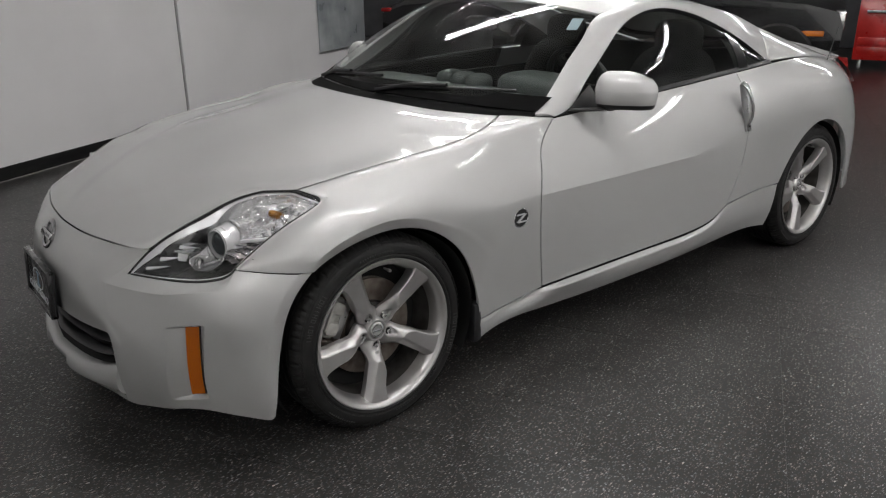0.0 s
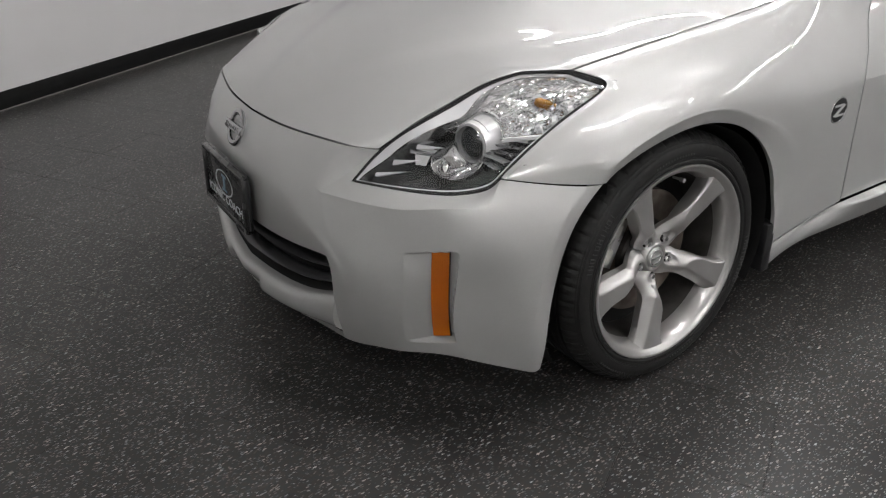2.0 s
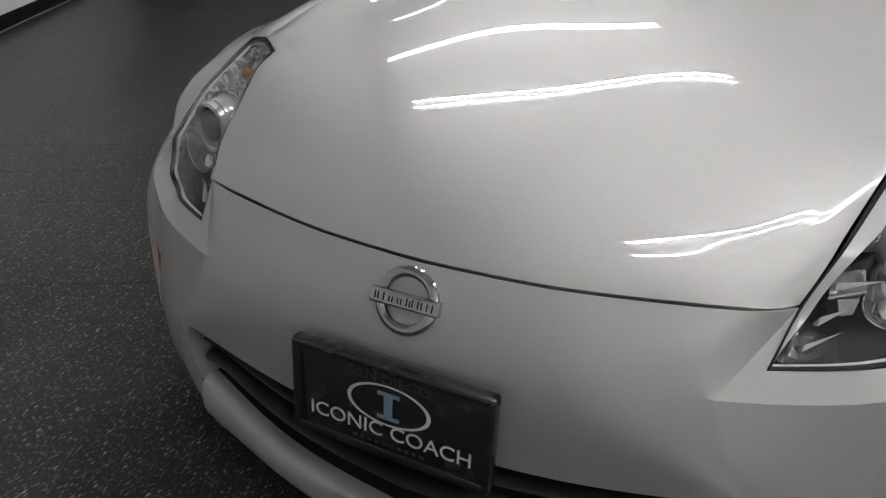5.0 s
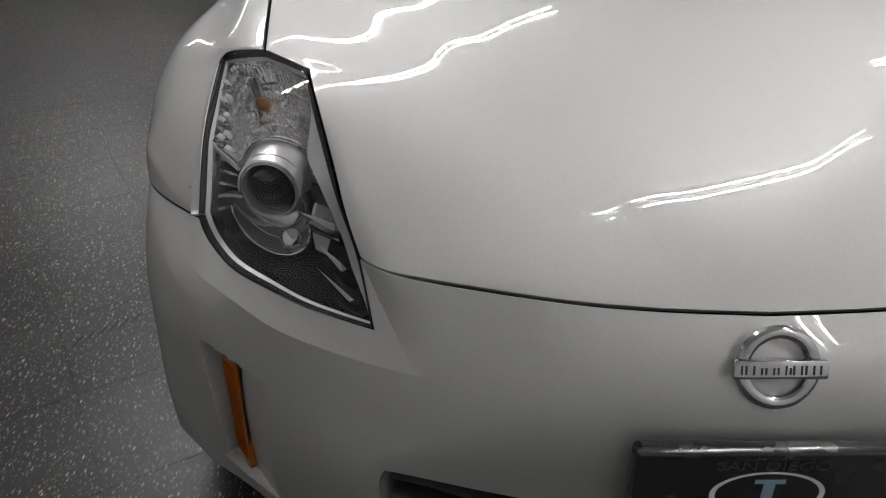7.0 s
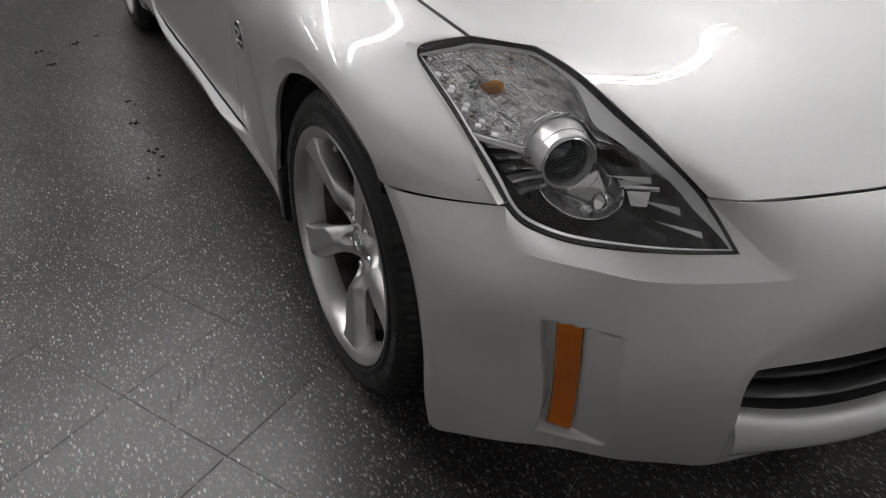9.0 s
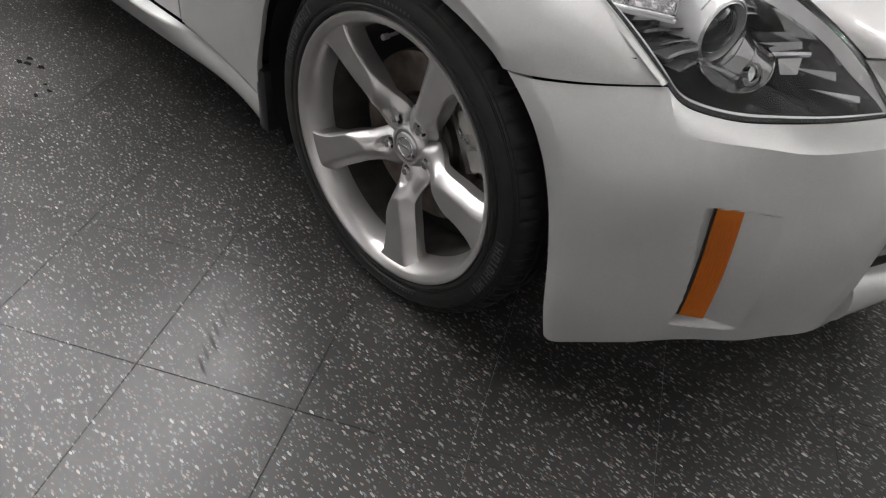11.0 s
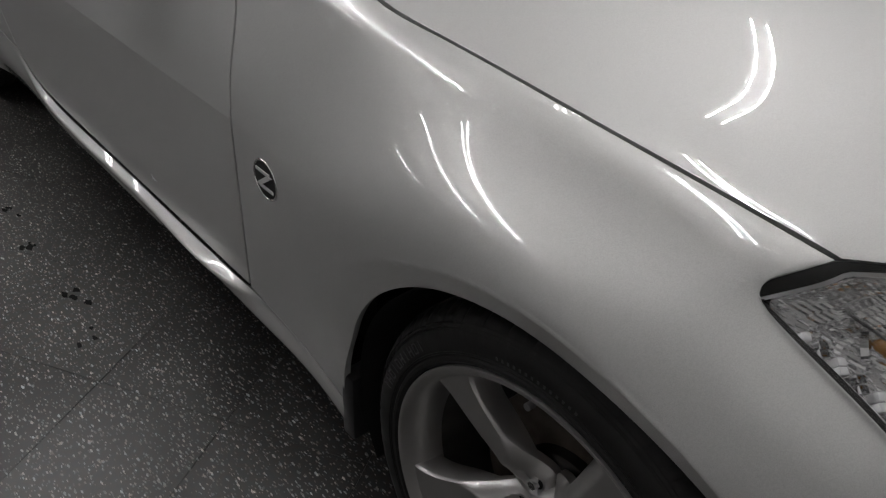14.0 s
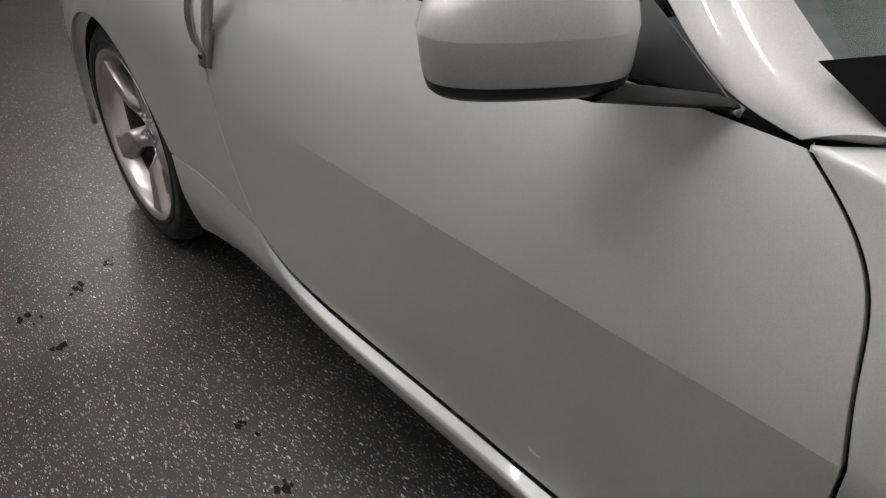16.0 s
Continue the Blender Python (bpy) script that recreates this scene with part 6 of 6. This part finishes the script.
# black closing shells behind the gaps, in place of the gaps' own shade
for side in (1, -1):
    panel("gap_lining", fend[8:, 14:] * (1, .985, .99), DEEP_BLACK, car, side, gap=0, lip=0)
    panel("gap_lining", door * (1, .985, 1), DEEP_BLACK, car, side, gap=0, lip=0)
    seam = np.zeros((2, 20, 3))
    e = fend[-1, np.linspace(0, fend.shape[1] - 1, 20).astype(int)]
    seam[0], seam[1] = e + (.03, -.012, -.002), e + (-.03, -.012, -.002)
    panel("gap_lining", seam, DEEP_BLACK, car, side, gap=0, lip=0)
    e = door[-1, np.linspace(0, door.shape[1] - 1, 20).astype(int)]
    seam[0], seam[1] = e + (.03, -.012, -.002), e + (-.03, -.012, -.002)
    panel("gap_lining", seam.copy(), DEEP_BLACK, car, side, gap=0, lip=0)
    ln = np.concatenate([H_OUT(np.linspace(.38, 1, 40))])
    s2 = grid_between(ln + (0, .03, -.012), ln + (0, -.03, -.012), 3)
    panel("gap_lining", s2, DEEP_BLACK, car, side, gap=0, lip=0)
    ln = B_TOP(np.linspace(.75, 1, 20))
    s2 = grid_between(ln + (-.012, -.014, .03), ln + (-.012, -.014, -.03), 3)
    panel("gap_lining", s2, DEEP_BLACK, car, side, gap=0, lip=0)
ln = full_width(B_TOP(np.linspace(0, .31, 30)))
panel("gap_lining", grid_between(ln + (.006, 0, -.02), ln + (-.035, 0, -.008), 3), DEEP_BLACK, car, gap=0, lip=0)
part("underbody", boxes(((-3.2, -.50, .14), (.55, .50, .17)), ((-2.2, -.78, .17), (-.45, .78, .19))), DEEP_BLACK, car, "dark underbody")

# ---- floor tiles ----
TILE, GAP = 0.305, 0.0008
TU, TV = -.468, -1.089
near = []
rest_v, rest_f = [], []
rng = random.Random(4)
tile_bm = boxes(((-TILE / 2 + GAP / 2, -TILE / 2 + GAP / 2, -.006), (TILE / 2 - GAP / 2, TILE / 2 - GAP / 2, 0)), bevel=.0006)
tile_mesh = bpy.data.meshes.new("tile")
tile_bm.to_mesh(tile_bm and tile_mesh)
tile_bm.free()
tile_mesh.materials.append(FLOOR)
for i in range(-43, 18):
    for j in range(-27, 24):
        u, v = TU + TILE * (i + .5), TV + TILE * (j + .5)
        if not (U0 - .1 < u - .2 and u + .2 < U1 + .1 and -9.1 < v and v < V1 + .1):
            continue
        lift = -rng.random() * .0003
        if -2.0 < u < 1.6 and -2.4 < v < -.05 or -.4 < u < 2.2 and -.05 <= v < 1.4:
            t = new("tile", tile_mesh)
            t.parent = ground
            t.matrix_basis = Matrix.Translation((u, v, lift)) @ Matrix.Rotation(radians(90 * rng.randrange(4)), 4, "Z")
            near.append(t)
        else:
            h = TILE / 2 - GAP / 2
            b = len(rest_v)
            for z in (lift, -.006):
                rest_v += [(u - h, v - h, z), (u + h, v - h, z), (u + h, v + h, z), (u - h, v + h, z)]
            rest_f += [(b, b + 1, b + 2, b + 3)] + [(b + k, b + 4 + k, b + 4 + (k + 1) % 4, b + (k + 1) % 4) for k in range(4)]
rest = mesh_object("far_tile", rest_v, rest_f, FLOOR, ground, smooth=False)
rest["kind"] = "stuff"

# ---- lights in rows across the room ----
for u, v in ((.2, 1.22), (-2.15, .35), (-3.45, .05), (-7.1, .1), (2.5, 4.8), (-.6, 4.4), (-3.2, 5.0), (-6.8, 4.4), (2.5, 7.6), (-.4, 7.5), (-3.4, 7.8), (-9.8, -5.6)):
    fixture(u, v, 90, 2.44)
# short strip near the end wall, added only to brighten the car's front
fixture(2.7, .3, 0, 1.1)

# ---- things along the wall and at the far end ----
plate_w = thing("wall_outlet", "white outlet plate on the white wall", "outlet")
plate_w.matrix_world = ROOM @ pose(-1.28, V0, .86)
part("outlet_plate", boxes(((-.037, 0, -.058), (.037, .007, .058)), bevel=.003), add_noise(material("outlet_white", (.7, .69, .67), .4), 20, (.66, .65, .63), (.72, .71, .69)), plate_w)
for z in (-.022, .022):
    part("socket", boxes(((-.014, .0065, z - .013), (.014, .009, z + .013)), bevel=.002), material("socket_cream", (.6, .59, .56), .4), plate_w)

SHEET = add_noise(material("grey_banner", (.33, .35, .36), .35), 3, (.2, .22, .23), (.45, .47, .48), (.25, .45))
ban = thing("wall_banner", "grey printed banner hung on the white wall", "banner")
ban.matrix_world = ROOM @ pose(-6.5, V0 + .01, .46)
part("banner_sheet", boxes(((-.6, 0, 0), (.6, .012, 1.6)), bevel=.003), SHEET, ban)
part("banner_rod", boxes(((-.61, -.004, -.012), (.61, .02, .008)), bevel=.004), SATIN, ban)


def road_wheel(parent, x, y, r, rim_mat):
    w = new("wheel")
    w.parent = parent
    vs, fs = lathe([(r * .62, .1), (r * .75, .12), (r * .93, .115), (r, .08), (r, -.1), (r * .7, -.1)], 40)
    part("tyre", bm_of([(a + x, b + y, c + r) for a, b, c in vs], fs), RUBBER, w)
    vs, fs = lathe([(r * .64, .1), (r * .6, .095), (r * .57, .02), (.0, .015)], 40)
    part("rim", bm_of([(a + x, b + y, c + r) for a, b, c in vs], fs), BLACKPAINT, w)
    for k in range(5):
        bm = bmesh.new()
        for d, far in ((-15, .6), (15, .6)):
            m = Matrix.Translation((x, y, r)) @ Matrix.Rotation(radians(72 * k + d), 4, "Y")
            box(bm, (r * .16, .06, -.013), (r * far, .1, .013), .004, m)
        m = Matrix.Translation((x, y, r)) @ Matrix.Rotation(radians(72 * k), 4, "Y")
        box(bm, (r * .55, .07, -r * .17), (r * .62, .1, r * .17), .004, m)
        part("spoke", bm, rim_mat, w)
    return w


def loft_body(parent, name, sections, mat):
    """A closed shell through half-sections of (y, z) at stations x."""
    verts, faces = [], []
    k = len(sections[0][1])
    for x, half_sec in sections:
        for y, z in half_sec:
            verts.append((x, y, z))
        for y, z in reversed(half_sec):
            verts.append((x, -y, z))
    w = 2 * k
    for i in range(len(sections) - 1):
        for j in range(w):
            faces.append((i * w + j, i * w + (j + 1) % w, (i + 1) * w + (j + 1) % w, (i + 1) * w + j))
    faces.append(tuple(range(w)))
    faces.append(tuple((len(sections) - 1) * w + j for j in reversed(range(w))))
    bm = bm_of(verts, faces)
    return part(name, bm, mat, parent, sharp=40)


def dark_suv():
    s = thing("parked_suv", "black sport utility car parked beside the wall", "car")
    body = [(-2.3, [(.55, .45), (.8, .6), (.82, .85), (.6, .95)]), (-2.1, [(.8, .3), (.92, .55), (.93, .95), (.75, 1.05)]), (-1.2, [(.85, .25), (.95, .55), (.95, .98), (.8, 1.06)]),
            (.9, [(.85, .25), (.95, .55), (.95, .98), (.8, 1.04)]), (1.9, [(.82, .3), (.93, .55), (.92, .9), (.72, .98)]), (2.25, [(.6, .4), (.8, .55), (.78, .78), (.6, .85)])]
    loft_body(s, "body", body, BLACKPAINT)
    loft_body(s, "cabin", [(-2.05, [(.78, 1.0), (.74, 1.1), (.66, 1.15)]), (-1.6, [(.8, 1.02), (.72, 1.45), (.6, 1.52)]), (.1, [(.8, 1.02), (.7, 1.5), (.6, 1.58)]), (1.0, [(.78, 1.0), (.72, 1.08), (.6, 1.1)])], BLACKPAINT)
    for x in (-1.4, 1.4):
        for tw in (1, -1):
            w = road_wheel(s, x, .915, .37, BRIGHT)
            if tw < 0:
                w.matrix_basis = Matrix.Rotation(math.pi, 4, "Z")
    for y in (-.62, .62):
        part("tail_lamp", boxes(((2.1, y - .22, .80), (2.262, y + .22, .86)), bevel=.02), REDLENS, s, "red tail lamp")
    return s


suv = dark_suv()
suv.matrix_world = pose(-7.65, -6.07, 0, 0, 0, -48.7)


def dark_truck():
    t = thing("parked_truck", "black pickup truck with amber side markers", "truck")
    loft_body(t, "body", [(-2.2, [(.85, .45), (.95, .6), (.95, 1.05), (.85, 1.15)]), (.2, [(.85, .45), (.97, .6), (.97, 1.1), (.88, 1.2)]), (1.6, [(.85, .45), (.97, .6), (.95, 1.0), (.8, 1.12)]), (2.0, [(.75, .5), (.9, .62), (.88, .9), (.7, 1.02)])], BLACKPAINT)
    loft_body(t, "cabin", [(-1.6, [(.8, 1.1), (.72, 1.6), (.6, 1.72)]), (-.2, [(.8, 1.1), (.72, 1.65), (.6, 1.76)]), (.7, [(.8, 1.1), (.76, 1.16), (.6, 1.18)])], BLACKPAINT)
    part("grille", boxes(((1.95, -.5, .62), (2.03, .5, .9)), bevel=.02), MATT, t)
    for y in (-.72, .72):
        part("headlamp", boxes(((1.9, y - .17, .72), (2.015, y + .17, .94)), bevel=.02), CHROME, t)
        s = 1 if y > 0 else -1
        part("side_marker", boxes(((1.50, s * .945 - .02, .66), (1.82, s * .945 + .02, .72)), bevel=.008), AMBER, t, "amber side marker")
    for x in (-1.35, 1.25):
        for tw in (1, -1):
            w = road_wheel(t, x, .88, .4, BLACKPAINT)
            if tw < 0:
                w.matrix_basis = Matrix.Rotation(math.pi, 4, "Z")
    return t


truck = dark_truck()
truck.matrix_world = pose(-7.51, -3.56, 0, 0, 0, 118)


def tool_chest():
    c = thing("tool_chest", "red steel roller tool chest on castors", "tool chest")
    part("body", boxes(((-.6, -.24, .13), (.6, .24, .95)), bevel=.012), RED, c)
    part("lid", boxes(((-.61, -.25, .955), (.61, .25, .985)), bevel=.008), RED, c)
    part("extinguisher_case", boxes(((-.30, .24, .40), (-.16, .29, .74)), bevel=.02), REDLENS, c)
    part("case_label", boxes(((-.27, .2905, .48), (-.19, .293, .60))), WHITE_MARK, c)
    part("push_handle", boxes(((-.45, .29, .78), (.5, .32, .81)), ((-.45, .235, .78), (-.42, .3, .81)), ((.47, .235, .78), (.5, .3, .81)), bevel=.005), SATIN, c)
    for z in (.2, .33):
        part("drawer", boxes(((-.12, .239, z), (.56, .25, z + .11)), bevel=.004), RED, c)
    for x in (-.5, .5):
        for y in (-.18, .18):
            part("castor", boxes(((x - .025, y - .03, 0.002), (x + .025, y + .03, .13)), bevel=.01), SATIN, c)
    return c


chest = tool_chest()
chest.matrix_world = pose(-10.8, -1.95, 0, 0, 0, -67)

# ---- scuffs on the floor and a paint scratch ----
SCUFF = material("dark_scuff", (0.006, 0.006, 0.006), 0.8, Specular_IOR_Level=0.12)
SCUFF_FAINT = material("faint_scuff", (0.02, 0.02, 0.019), 0.6, Specular_IOR_Level=0.2)
marks = random.Random(11)


def flake(bm, x, y, size, z=.0006):
    """A ragged thin smear."""
    k = 9
    ring = []
    for i in range(k):
        a = 2 * math.pi * i / k
        r = size * (.35 + .65 * marks.random())
        ring.append((x + r * math.cos(a), y + r * math.sin(a) * .6))
    top = [bm.verts.new((px, py, z)) for px, py in ring]
    low = [bm.verts.new((px, py, z - .0004)) for px, py in ring]
    bm.faces.new(top)
    for i in range(k):
        bm.faces.new((top[i], low[i], low[(i + 1) % k], top[(i + 1) % k]))


for x, y, n in ((-1.26, -1.05, 6), (-1.73, -1.05, 4), (-1.1, -1.08, 3), (-1.55, -1.07, 4), (-2.47, -1.29, 5), (-2.52, -1.16, 4), (-2.3, -1.27, 4), (-2.61, -1.03, 5)):
    spot = thing("floor_scuff", "cluster of dark rubber scuffs on the speckled floor", "scuff", group="floor scuffs")
    for i in range(n):
        bm = bmesh.new()
        flake(bm, x + (marks.random() - .5) * .07, y + (marks.random() - .5) * .05, .008 + .013 * marks.random(), .0012)
        part("scuff_mark", bm, SCUFF, spot)
streaks = thing("tyre_scuff", "row of short dark tyre scuffs on the floor", "scuff", group="floor scuffs")
for i in range(6):
    bm = bmesh.new()
    a = Vector((-.165 + .018 * i, -1.13 - .022 * i, 0))
    d = Vector((.045 + .01 * (i % 2), -.012, 0))
    n = Vector((.2, .8, 0)).normalized() * .0035
    ring = [a, a + d * .3 + n, a + d * .7 + n * .7, a + d, a + d * .7 - n, a + d * .3 - n * .8]
    top = [bm.verts.new((p.x, p.y, .0006)) for p in ring]
    low = [bm.verts.new((p.x, p.y, .0002)) for p in ring]
    bm.faces.new(top)
    for k in range(6):
        bm.faces.new((top[k], low[k], low[(k + 1) % 6], top[(k + 1) % 6]))
    part("scuff_mark", bm, SCUFF_FAINT, streaks)
# chipped paint on the passenger door
part("paint_chip", bm_of([(-1.064, -.8738, .362), (-1.066, -.8740, .3735), (-1.055, -.8738, .368), (-1.040, -.8738, .366), (-1.052, -.8736, .361)], [(0, 1, 2, 3, 4)]), WHITE_MARK, car, "small white paint chip")
